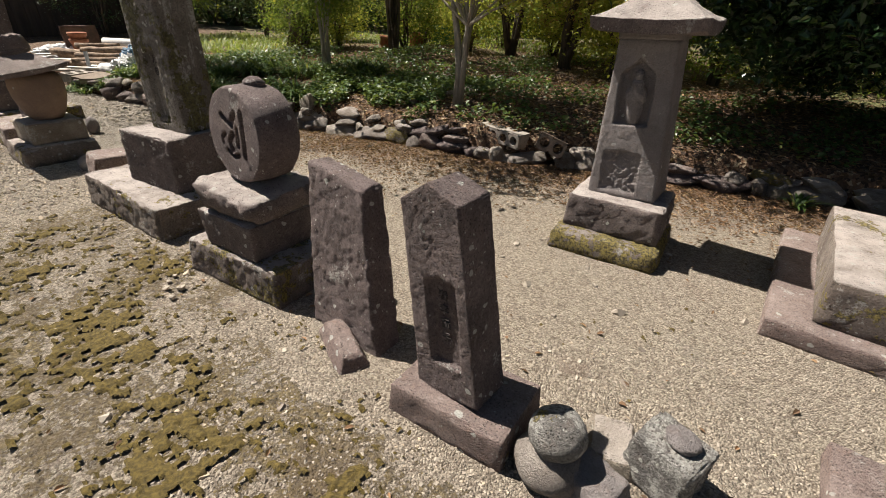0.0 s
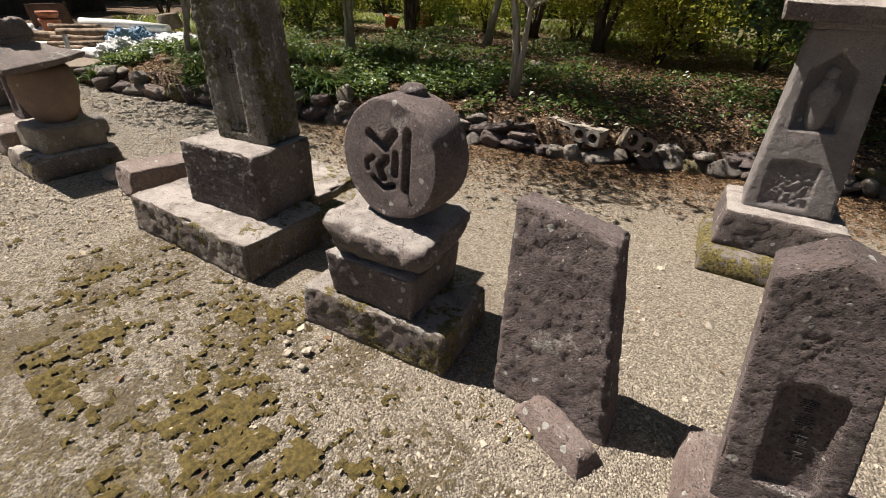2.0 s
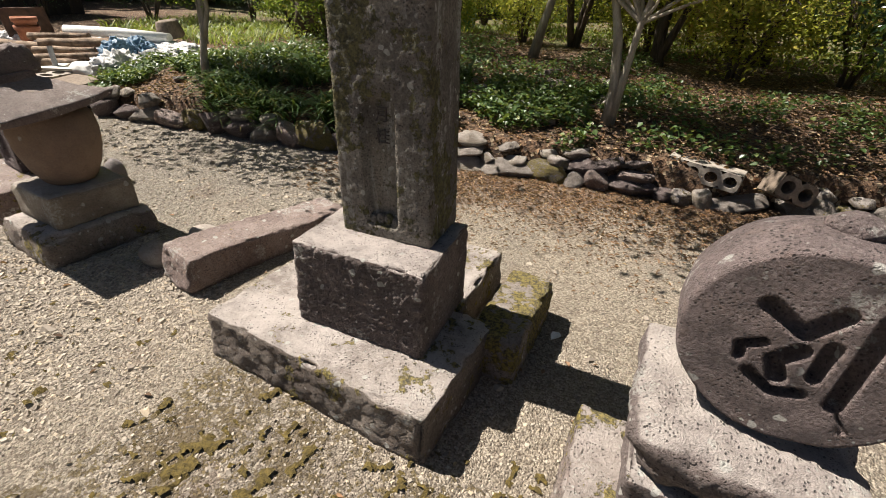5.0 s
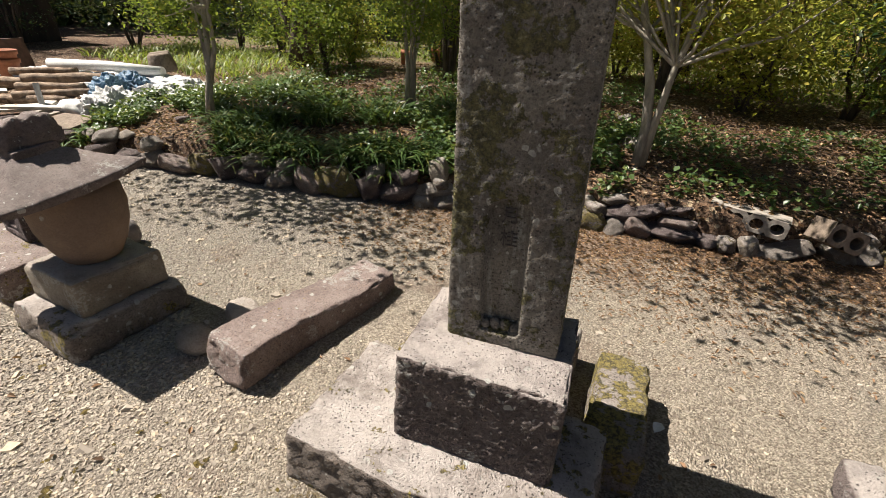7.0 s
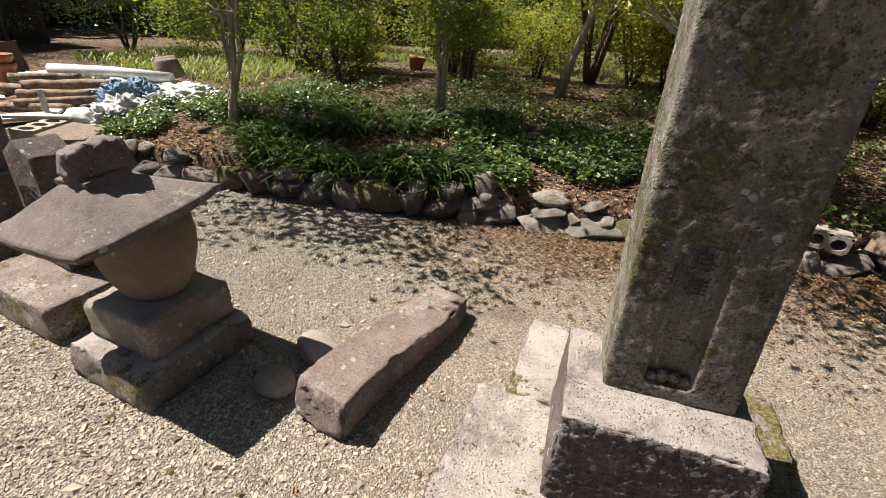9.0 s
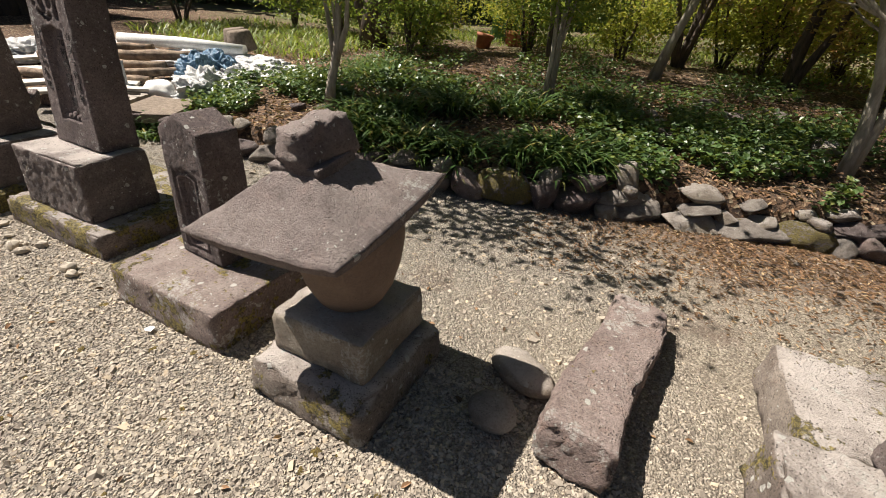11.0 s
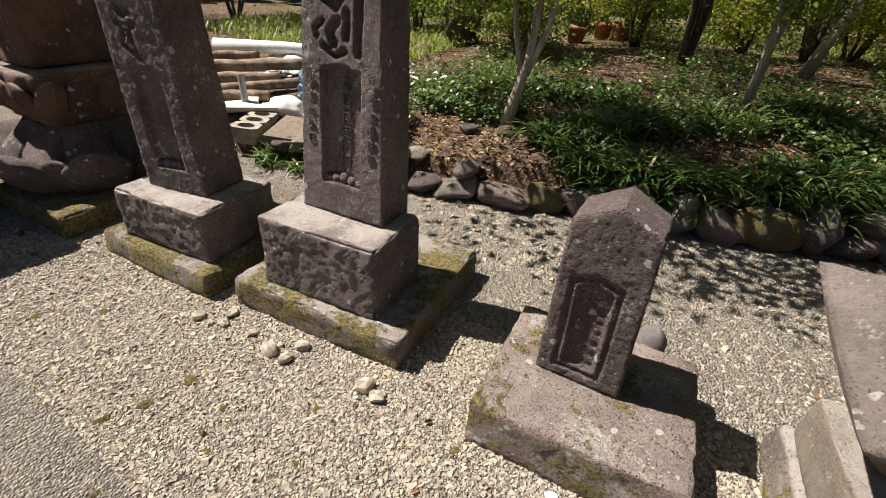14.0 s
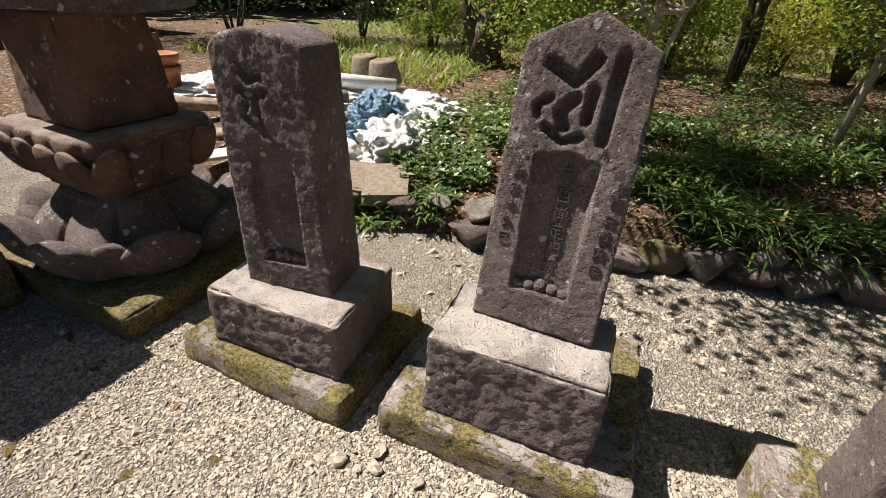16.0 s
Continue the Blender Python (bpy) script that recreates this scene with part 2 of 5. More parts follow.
M_BASE = stone("andesite_base", (0.34, 0.275, 0.24), (0.16, 0.125, 0.105), lichen=0.42, moss=0.68, stain=(0.34, 0.23, 0.2), stains=0.5, sunlit_top=0.7)
M_TALL = stone("andesite_tall", (0.38, 0.345, 0.29), (0.20, 0.175, 0.15), lichen=0.45, moss=0.62, green=((0.06, 0.055, 0.016), (0.21, 0.19, 0.06)), streaks=0.8)
M_RUST = stone("stone_reddish", (0.42, 0.325, 0.29), (0.25, 0.18, 0.16), lichen=0.55, moss=0.2, sunlit_top=0.12, stain=(0.34, 0.21, 0.15), stains=0.5)
M_THRONE = stone("stone_rusty_dark", (0.24, 0.13, 0.085), (0.10, 0.06, 0.05), lichen=0.3, moss=0.0, pits=0.4, stain=(0.36, 0.15, 0.06), stains=0.7, sunlit_top=0.5)
M_LICHEN = stone("stone_lichen", (0.34, 0.33, 0.30), (0.16, 0.15, 0.14), lichen=1.0, moss=0.3)
M_SLAB = stone("lichened_slab", (0.46, 0.37, 0.32), (0.27, 0.20, 0.18), lichen=0.75, moss=0.66, stain=(0.34, 0.21, 0.18), stains=0.5, pale=(0.6, 0.56, 0.52), sunlit_top=0.2)
M_URN = stone("stone_urn", (0.40, 0.28, 0.20), (0.27, 0.185, 0.135), lichen=0.0, moss=0.0, pits=0.2, stain=(0.22, 0.17, 0.14), stains=0.4)
M_SAND = stone("sandstone", (0.46, 0.40, 0.32), (0.27, 0.22, 0.17), lichen=0.5, moss=0.2, pits=0.5, sunlit_top=0.7)
M_GREY = stone("stone_smooth_grey", (0.35, 0.315, 0.305), (0.23, 0.205, 0.20), lichen=0.15, moss=0.05, pits=0.3)
M_ROCK = stone("field_rock", (0.46, 0.41, 0.36), (0.24, 0.205, 0.18), lichen=0.3, moss=0.25, pits=0.5)
M_CONC = plain("concrete", (0.22, 0.19, 0.165), (0.38, 0.34, 0.29), 14, 0.9, 0.6)
M_PAVER = plain("brown_paver", (0.12, 0.092, 0.07), (0.23, 0.18, 0.135), 30, 0.9, 0.7)
M_GLYPH_SHADE = plain("carved_recess", (0.05, 0.042, 0.04), (0.085, 0.07, 0.066), 60, 0.95)
M_BARK = plain("bark_grey", (0.20, 0.17, 0.135), (0.40, 0.36, 0.30), 18, 0.9, 0.7, squash=(1, 1, 0.25), dist=0.01)
M_BARKD = plain("bark_dark", (0.05, 0.038, 0.028), (0.14, 0.105, 0.08), 18, 0.95, 0.8, squash=(1, 1, 0.2), dist=0.012)
M_LOG = plain("log_bark", (0.13, 0.09, 0.065), (0.42, 0.31, 0.22), 12, 0.9, 0.9, dist=0.02)
M_LOGEND = plain("log_cut_end", (0.12, 0.08, 0.05), (0.26, 0.18, 0.11), 30, 0.9)
M_BOARD = plain("weathered_board", (0.40, 0.36, 0.31), (0.68, 0.64, 0.57), 8, 0.85, 0.4, squash=(0.2, 1, 1))
M_WHITE = plain("white_plastic", (0.70, 0.69, 0.66), (0.84, 0.83, 0.80), 10, 0.4, 0.2)
M_BAG = plain("white_sheet", (0.48, 0.48, 0.48), (0.74, 0.74, 0.73), 9, 0.45, 0.8, dist=0.03)
M_BLUE = plain("blue_sheet", (0.06, 0.14, 0.24), (0.16, 0.28, 0.40), 12, 0.4, 0.8, dist=0.02)
M_PIPE = plain("grey_pipe", (0.22, 0.23, 0.24), (0.34, 0.35, 0.36), 12, 0.4, 0.1)
M_TERRA = plain("terracotta", (0.26, 0.09, 0.045), (0.40, 0.16, 0.08), 12, 0.8, 0.3)
M_IRON = plain("rusty_sheet", (0.05, 0.028, 0.02), (0.13, 0.07, 0.045), 6, 0.8, 0.3)
M_GREENBOX = plain("green_plastic", (0.05, 0.14, 0.05), (0.10, 0.22, 0.09), 10, 0.5, 0.1)
M_BRICKWALL = plain("pink_wall", (0.42, 0.25, 0.19), (0.55, 0.35, 0.27), 5, 0.9, 0.3)
M_TIMBER_SHADE = plain("dark_timber", (0.02, 0.015, 0.012), (0.06, 0.042, 0.032), 8, 0.8, 0.4, squash=(1, 1, 0.15))
M_IVY = leafy("ivy_leaf", (0.045, 0.09, 0.028), (0.10, 0.165, 0.05), (0.22, 0.25, 0.08), 0.38, 0.3)
M_BLADE = leafy("strap_leaf", (0.035, 0.08, 0.022), (0.095, 0.165, 0.045), (0.30, 0.25, 0.08), 0.36, 0.3)
M_SHRUB = leafy("shrub_leaf", (0.08, 0.14, 0.025), (0.19, 0.26, 0.05), (0.38, 0.34, 0.06), 0.45, 0.5)
M_YELLOW = leafy("yellow_green_leaf", (0.22, 0.26, 0.04), (0.44, 0.44, 0.08), (0.55, 0.44, 0.09), 0.45, 0.55)
M_MAPLE = leafy("russet_leaf", (0.24, 0.17, 0.05), (0.46, 0.33, 0.10), (0.48, 0.2, 0.08), 0.5, 0.45)
M_CAMEL = leafy("camellia_leaf", (0.012, 0.035, 0.012), (0.03, 0.07, 0.022), (0.06, 0.11, 0.03), 0.28, 0.12)
M_DEAD = leafy("dead_leaf", (0.10, 0.055, 0.03), (0.34, 0.20, 0.11), (0.52, 0.38, 0.22), 0.8, 0.1)
M_GRASS = leafy("grass_blade", (0.10, 0.16, 0.025), (0.22, 0.28, 0.05), (0.36, 0.34, 0.09), 0.5, 0.45)
M_PEBBLE = leafy("pebble", (0.22, 0.185, 0.15), (0.42, 0.37, 0.30), (0.50, 0.41, 0.30), 0.9, 0.0)
M_MOSS = plain("moss_cushion", (0.06, 0.044, 0.013), (0.19, 0.138, 0.035), 60, 0.98, 1.0, dist=0.01)


# ---- mesh helpers ----
def part(name, bm, material, parent, label=""):
    """Links a bmesh as one mesh object under a thing or part, in the parent's space."""
    me = bpy.data.meshes.new(name)
    bm.to_mesh(me)
    bm.free()
    return mesh_part(name, me, material, parent, label)


def mesh_part(name, me, material, parent, label="", m=None):
    if material and not me.materials:
        me.materials.append(material)
    ob = new(name, me)
    if parent:
        ob.parent = parent
    if m is not None:
        ob.matrix_basis = m
    if label:
        tagged(ob, label)
    return ob


def thing(name, m, label, category, group="", kind=""):
    e = new(name)
    e.empty_display_size = 0.1
    e.matrix_basis = m
    return tagged(e, label, category, group, kind)


def lone(name, bm, material, m, label, category, group="", kind=""):
    ob = part(name, bm, material, None)
    ob.matrix_basis = m
    return tagged(ob, label, category, group, kind)


def from_arrays(name, verts, faces, smooth=False):
    me = bpy.data.meshes.new(name)
    me.from_pydata([tuple(v) for v in verts], [], [tuple(f) for f in faces])
    if smooth:
        me.polygons.foreach_set("use_smooth", [True] * len(me.polygons))
    me.update()
    return me


def axis_lines(size, r, step):
    h = size / 2
    inner = np.linspace(-h + r, h - r, max(2, int(math.ceil((size - 2 * r) / step)) + 1))
    return np.concatenate(([-h, -h + 0.35 * r], inner, [h - 0.35 * r, h]))


def crease(bm, angle):
    """Marks the edges that fold by more than angle as sharp."""
    for e in bm.edges:
        if len(e.link_faces) == 2 and e.calc_face_angle(0) > angle:
            e.smooth = False


def rbox(w, d, h, r=0.012, step=0.03, top=None, rough=0.006, freq=7.0, seed=0, lean=(0, 0), rise=0.0, arch=False, carve=None, chips=0.0, side=None):
    """A worn block standing on z = 0: rounded edges, taper to top=(w, d), uneven faces, chipped edges, a gabled or arched top, and a carved front (-y)."""
    r = r if r > 0.035 else r * 0.6
    xs, ys, zs = axis_lines(w, r, step), axis_lines(d, r, step if carve is None else max(step * 3, 0.03)), axis_lines(h, r, step)
    n = (len(xs), len(ys), len(zs))
    index, pts, nrm, front = {}, [], [], []
    half = np.array([w, d, h]) / 2
    for i in range(n[0]):
        for j in range(n[1]):
            for k in range(n[2]):
                if i in (0, n[0] - 1) or j in (0, n[1] - 1) or k in (0, n[2] - 1):
                    p = np.array([xs[i], ys[j], zs[k]])
                    q = np.clip(p, -half + r, half - r)
                    dl = p - q
                    dl = dl / max(np.linalg.norm(dl), 1e-9)
                    index[(i, j, k)] = len(pts)
                    pts.append(q + dl * r)
                    nrm.append(dl)
                    front.append(j <= 2)
    P, N, F = np.array(pts), np.array(nrm), np.array(front)
    P[:, 2] += h / 2
    u = P[:, 2] / h
    tw, td = top or (w, d)
    flat = P.copy()
    P[:, 0] *= 1 + (tw / w - 1) * u
    P[:, 1] *= 1 + (td / d - 1) * u
    if side is not None:
        P = side(P, u)
    if rise:
        a = np.abs(flat[:, 0]) / (w / 2)
        prof = np.sqrt(np.maximum(0, 1 - a ** 2)) if arch else 1 - a
        P[:, 2] *= 1 + rise * prof / h * np.clip((u - 0.55) / 0.45, 0, 1)
    off = Vector((seed * 3.7, seed * 1.9, seed * 5.3))
    for i in range(len(P)):
        v = Vector(P[i]) * freq + off
        e = noise.noise(v) * rough * 0.5 + noise.noise(v * 3.3) * rough * 0.5 + noise.noise(v * 9.7) * rough * 0.55
        edge = np.max(np.abs(N[i]))
        if chips and edge < 0.97:
            e -= max(0.0, noise.noise(v * 1.7 + Vector((9, 3, 1)))) * chips
        P[i] += N[i] * e
    if carve is not None:
        inside = F & (N[:, 1] < -0.9)
        P[inside, 1] += carve(P[inside, 0], P[inside, 2])
    P[:, 0] += lean[0] * u
    P[:, 1] += lean[1] * u
    bm = bmesh.new()
    vs = [bm.verts.new(p) for p in P]

    def quad(a, b, c, e):
        bm.faces.new([vs[index[t]] for t in (a, b, c, e)]).smooth = True

    X, Y, Z = n[0] - 1, n[1] - 1, n[2] - 1
    for i in range(X):
        for j in range(Y):
            quad((i, j, 0), (i, j + 1, 0), (i + 1, j + 1, 0), (i + 1, j, 0))
            quad((i, j, Z), (i + 1, j, Z), (i + 1, j + 1, Z), (i, j + 1, Z))
        for k in range(Z):
            quad((i, 0, k), (i + 1, 0, k), (i + 1, 0, k + 1), (i, 0, k + 1))
            quad((i, Y, k), (i, Y, k + 1), (i + 1, Y, k + 1), (i + 1, Y, k))
    for j in range(Y):
        for k in range(Z):
            quad((0, j, k), (0, j, k + 1), (0, j + 1, k + 1), (0, j + 1, k))
            quad((X, j, k), (X, j + 1, k), (X, j + 1, k + 1), (X, j, k + 1))
    crease(bm, 0.55)
    return bm


def stroke_depth(x, z, lines, size, depth):
    """The depth of V-cut strokes along polylines, at points x, z."""
    out = np.zeros(len(x))
    for line, wide in lines:
        best = np.full(len(x), 9.0)
        for (ax, az), (bx, bz) in zip(line, line[1:]):
            dx, dz = bx - ax, bz - az
            t = np.clip(((x - ax) * dx + (z - az) * dz) / (dx * dx + dz * dz + 1e-9), 0, 1)
            best = np.minimum(best, np.hypot(x - ax - t * dx, z - az - t * dz))
        out = np.maximum(out, np.clip((wide * size - best) / (0.022 * size + 0.002), 0, 1))
    return depth * out


def niche_depth(x, z, cx, z0, z1, w, depth, peak=0.0, soft=0.006):
    """A sunk panel with upright sides and a pointed head."""
    a = np.abs(x - cx)
    roof = z1 + peak * (1 - np.clip(a / (w / 2), 0, 1))
    m = np.clip((w / 2 - a) / soft, 0, 1) * np.clip((z - z0) / soft, 0, 1) * np.clip((roof - z) / soft, 0, 1)
    return depth * m


# strokes of a seed letter, in a unit square
LETTER = [([(-0.32, 0.86), (-0.06, 0.71), (0.11, 0.93)], 0.07), ([(0.34, 0.98), (0.33, 0.6), (0.32, 0.2)], 0.068), ([(0.32, 0.2), (0.45, 0.0)], 0.02), ([(-0.02, 0.56), (-0.14, 0.42), (-0.07, 0.28)], 0.07),
          ([(-0.26, 0.54), (-0.38, 0.46), (-0.36, 0.36)], 0.045), ([(-0.26, 0.25), (-0.08, 0.13), (0.1, 0.2)], 0.05), ([(0.14, 0.66), (0.13, 0.38)], 0.06)]
LETTER_TALL = [([(-0.18, 0.98), (-0.05, 0.84), (0.14, 0.88)], 0.05), ([(-0.22, 0.72), (-0.02, 0.60), (0.2, 0.68)], 0.05), ([(0.02, 0.58), (0.05, 0.34), (0.1, 0.12)], 0.05), ([(-0.1, 0.52), (-0.2, 0.36), (-0.08, 0.24)], 0.045), ([(-0.06, 0.2), (0.16, 0.08), (0.36, -0.1)], 0.025)]


def letter(cx, cz, size, strokes=LETTER):
    return [([(cx + size * x, cz + size * (z - 0.5)) for x, z in line], wide) for line, wide in strokes]


def blob(sx, sy, sz, seed=0, rough=0.18, level=3, flat=0.35, freq=1.6):
    """A rounded field stone about its base, flattened below."""
    bm = bmesh.new()
    bmesh.ops.create_icosphere(bm, subdivisions=level, radius=1)
    off = Vector((seed * 2.3, seed * 4.1, seed * 1.7))
    for v in bm.verts:
        e = 1 + rough * noise.noise(v.co * freq + off) * 1.6 + rough * 0.4 * noise.noise(v.co * freq * 3.3 + off)
        q = v.co * e
        q.z = max(q.z, -1 + flat)
        v.co = Vector((q.x * sx, q.y * sy, (q.z + 1 - flat) * sz / (2 - flat) * 1.0))
    for f in bm.faces:
        f.smooth = True
    return bm


def crag(seed, cuts=7, level=3):
    """A broken field stone in a unit box: a lump cut by several planes."""
    r = np.random.default_rng(seed)
    bm = bmesh.new()
    bmesh.ops.create_icosphere(bm, subdivisions=level, radius=0.62)
    planes = []
    for _ in range(cuts):
        d = r.normal(0, 1, 3)
        planes.append((Vector(d / np.linalg.norm(d)), r.uniform(0.29, 0.43)))
    planes += [(Vector((0, 0, -1)), 0.42), (Vector((0, 0, 1)), 0.44)]
    for v in bm.verts:
        v.co *= 1 + 0.16 * noise.noise(v.co * 2.2 + Vector((seed, 0, 0)))
        for nrm, lim in planes:
            over = v.co.dot(nrm) - lim
            if over > 0:
                v.co -= nrm * over * 0.92
        v.co *= 1.1 + 0.05 * noise.noise(v.co * 7 + Vector((seed, 5, 0)))
        v.co.z += 0.42
    for f in bm.faces:
        f.smooth = True
    crease(bm, 0.38)
    return bm


def tube(bm, pts, radii, sides=8, cap=True, wob=0.0, seed=0):
    rings = []
    for i, p in enumerate(pts):
        p = Vector(p)
        a = Vector(pts[max(0, i - 1)])
        b = Vector(pts[min(len(pts) - 1, i + 1)])
        q = (b - a).to_track_quat("Z", "Y")
        ring = []
        for s in range(sides):
            t = 2 * math.pi * s / sides
            rr = radii[i] * (1 + wob * noise.noise(p * 9 + Vector((math.cos(t) * 2, math.sin(t) * 2, seed))))
            ring.append(bm.verts.new(p + q @ Vector((math.cos(t) * rr, math.sin(t) * rr, 0))))
        rings.append(ring)
    for r0, r1 in zip(rings, rings[1:]):
        for s in range(sides):
            bm.faces.new((r0[s], r0[(s + 1) % sides], r1[(s + 1) % sides], r1[s])).smooth = True
    if cap:
        bm.faces.new(list(reversed(rings[0])))
        bm.faces.new(rings[-1])


def lathe(prof, sides=40, wob=0.0, seed=0):
    """A turned shape from (radius, height) pairs, closed at both ends."""
    bm = bmesh.new()
    rings = []
    for r, z in prof:
        rings.append([bm.verts.new((r * (1 + wob * noise.noise(Vector((math.cos(2 * math.pi * s / sides) * 2, math.sin(2 * math.pi * s / sides) * 2, z * 6 + seed)))) * math.cos(2 * math.pi * s / sides),
                                    r * math.sin(2 * math.pi * s / sides), z)) for s in range(sides)])
    for r0, r1 in zip(rings, rings[1:]):
        for s in range(sides):
            bm.faces.new((r0[s], r0[(s + 1) % sides], r1[(s + 1) % sides], r1[s])).smooth = True
    bm.faces.new(list(reversed(rings[0])))
    bm.faces.new(rings[-1])
    return bm


def leaf_mesh(name, pos, size, rng, lift=0.5, aspect=0.5, fold=0.25, up=0.0):
    """Many leaves in one mesh: each a folded blade of six corners. lift: how far they turn from flat (0) to any way (1)."""
    n = len(pos)
    yaw = rng.uniform(0, 2 * math.pi, n)
    pitch = rng.normal(up, lift, n)
    roll = rng.normal(0, lift, n)
    size = size * rng.uniform(0.6, 1.35, n)
    local = np.array([(0, 0, 0), (0.35, 0.5, fold * 0.5), (0.72, 0.36, fold * 0.3), (1, 0, -0.1), (0.72, -0.36, fold * 0.3), (0.35, -0.5, fold * 0.5)])
    L = np.repeat(local[None], n, 0)
    L[:, :, 1] *= aspect
    L *= size[:, None, None]
    L[:, :, 0] -= size[:, None] * 0.5
    cr, sr = np.cos(roll)[:, None], np.sin(roll)[:, None]
    y, z = L[:, :, 1] * cr - L[:, :, 2] * sr, L[:, :, 1] * sr + L[:, :, 2] * cr
    cp, sp = np.cos(pitch)[:, None], np.sin(pitch)[:, None]
    x, z = L[:, :, 0] * cp + z * sp, -L[:, :, 0] * sp + z * cp
    cy, sy = np.cos(yaw)[:, None], np.sin(yaw)[:, None]
    V = np.stack((x * cy - y * sy, x * sy + y * cy, z), -1) + pos[:, None]
    base = (np.arange(n) * 6)[:, None]
    faces = np.concatenate((base + np.array([0, 1, 2, 3])[::-1], base + np.array([0, 3, 4, 5])[::-1]))
    return from_arrays(name, V.reshape(-1, 3).tolist(), faces.tolist())


def blade_mesh(name, roots, length, rng, width=0.011, droop=1.0, segs=6):
    """Strap-shaped leaves that rise from their roots and arch over."""
    verts, faces = [], []
    for p in roots:
        a, l, w = rng.uniform(0, 2 * math.pi), length * rng.uniform(0.55, 1.2), width * rng.uniform(0.7, 1.3)
        d, s = np.array([math.cos(a), math.sin(a)]), np.array([-math.sin(a), math.cos(a)])
        out, dr = rng.uniform(0.25, 0.8), droop * rng.uniform(0.6, 1.4)
        b = len(verts)
        for k in range(segs + 1):
            u = k / segs
            r, z = l * (out * u + 0.35 * dr * u * u), l * (u * 0.95 - 0.62 * dr * u ** 2.4)
            ww = w * (1 - u ** 3) * (0.6 + 0.4 * min(1, u * 4))
            for sg in (-1, 1):
                verts.append((p[0] + d[0] * r + s[0] * ww * sg, p[1] + d[1] * r + s[1] * ww * sg, p[2] + max(z, -0.12)))
        for k in range(segs):
            i = b + 2 * k
            faces.append((i, i + 1, i + 3, i + 2))
    return from_arrays(name, verts, faces, True)


ICO = bmesh.new()
bmesh.ops.create_icosphere(ICO, subdivisions=1, radius=1)
ICO_V = np.array([v.co[:] for v in ICO.verts])
ICO_F = np.array([[v.index for v in f.verts] for f in ICO.faces])
ICO.free()


def pebble_mesh(name, pos, size, rng, flat=0.55):
    n = len(pos)
    s = size * np.exp(rng.normal(0, 0.35, n))
    V = ICO_V[None] * (1 + rng.normal(0, 0.16, (n, len(ICO_V), 1)))
    V = V * np.stack((s, s * rng.uniform(0.55, 1, n), s * flat * rng.uniform(0.6, 1.1, n)), -1)[:, None]
    a = rng.uniform(0, 2 * math.pi, n)[:, None]
    V = np.stack((V[..., 0] * np.cos(a) - V[..., 1] * np.sin(a), V[..., 0] * np.sin(a) + V[..., 1] * np.cos(a), V[..., 2]), -1) + pos[:, None]
    F = (ICO_F[None] + (np.arange(n) * len(ICO_V))[:, None, None]).reshape(-1, 3)
    return from_arrays(name, V.reshape(-1, 3).tolist(), F.tolist())


# ---- ground ----
rng = np.random.default_rng(7)
# foot of the stone edging, from the junk heap to the camellia
EDGE_X = np.array([-40, -14, -10.6, -9.46, -8.25, -7.5, -6.7, -5.87, -5.35, -4.66, -4.2, -3.07, -2.4, -1.4, -0.4, 1.5, 6, 40])
EDGE_Y = np.array([1.8, 1.9, 2.15, 2.42, 2.8, 3.05, 3.3, 3.63, 3.88, 4.1, 4.27, 4.55, 5.0, 5.3, 5.7, 6.2, 6.8, 8])


def edge_y(x):
    return np.interp(x, EDGE_X, EDGE_Y)


def bed_z(x, y):
    """The height of the planting bed behind the edging."""
    d = y - edge_y(x)
    tall = np.interp(x, [-14, -9.8, -8.6, 3], [0.05, 0.14, 0.28, 0.28])
    return tall * np.clip((d - 0.02) / 0.16, 0, 1) + 0.16 * np.clip((d - 0.15) / 1.2, 0, 1) + 0.22 * np.clip((d - 1.2) / 5, 0, 1)


def bed_height(x, y):
    n = noise.noise(Vector((x * 1.3, y * 1.3, 4))) * 0.04 + noise.noise(Vector((x * 5, y * 5, 2))) * 0.018
    return float(bed_z(x, y)) + n * min(1.0, max(0.0, float(y - edge_y(x)) * 4))


def sheet(name, xs, ys, height, material):
    verts = [(x, y, height(x, y)) for y in ys for x in xs]
    w = len(xs)
    faces = [(j * w + i, j * w + i + 1, (j + 1) * w + i + 1, (j + 1) * w + i) for j in range(len(ys) - 1) for i in range(w - 1)]
    return mesh_part(name, from_arrays(name, verts, faces, True), material, None)


def ground_height(x, y):
    if not (-13 < x < 4 and -3 < y < 8):
        return 0.0
    return noise.noise(Vector((x * 1.1, y * 1.1, 0))) * 0.012 + noise.noise(Vector((x * 6, y * 6, 1))) * 0.006 - 0.006


gx = np.concatenate(([-600, -200, -60, -25, -15], np.arange(-13, 4, 0.07), [4.5, 8, 20, 60, 200, 600]))
gy = np.concatenate(([-600, -200, -60, -20, -8, -4], np.arange(-2.9, 6.5, 0.07), [7, 9, 14, 30, 100, 300, 900]))
tagged(sheet("ground", gx, gy, ground_height, M_GRAVEL), "pale crushed gravel yard with olive moss patches", "ground", kind="structure")
bx = np.concatenate(([-60, -30, -20], np.arange(-15, 3.5, 0.11), [4, 5, 7, 10, 20, 50]))
verts, faces = [], []
drow = np.concatenate((np.arange(0, 0.4, 0.04), np.arange(0.45, 4, 0.12), [4.3, 4.8, 5.5, 6.5, 8, 10, 14, 20, 40, 80]))
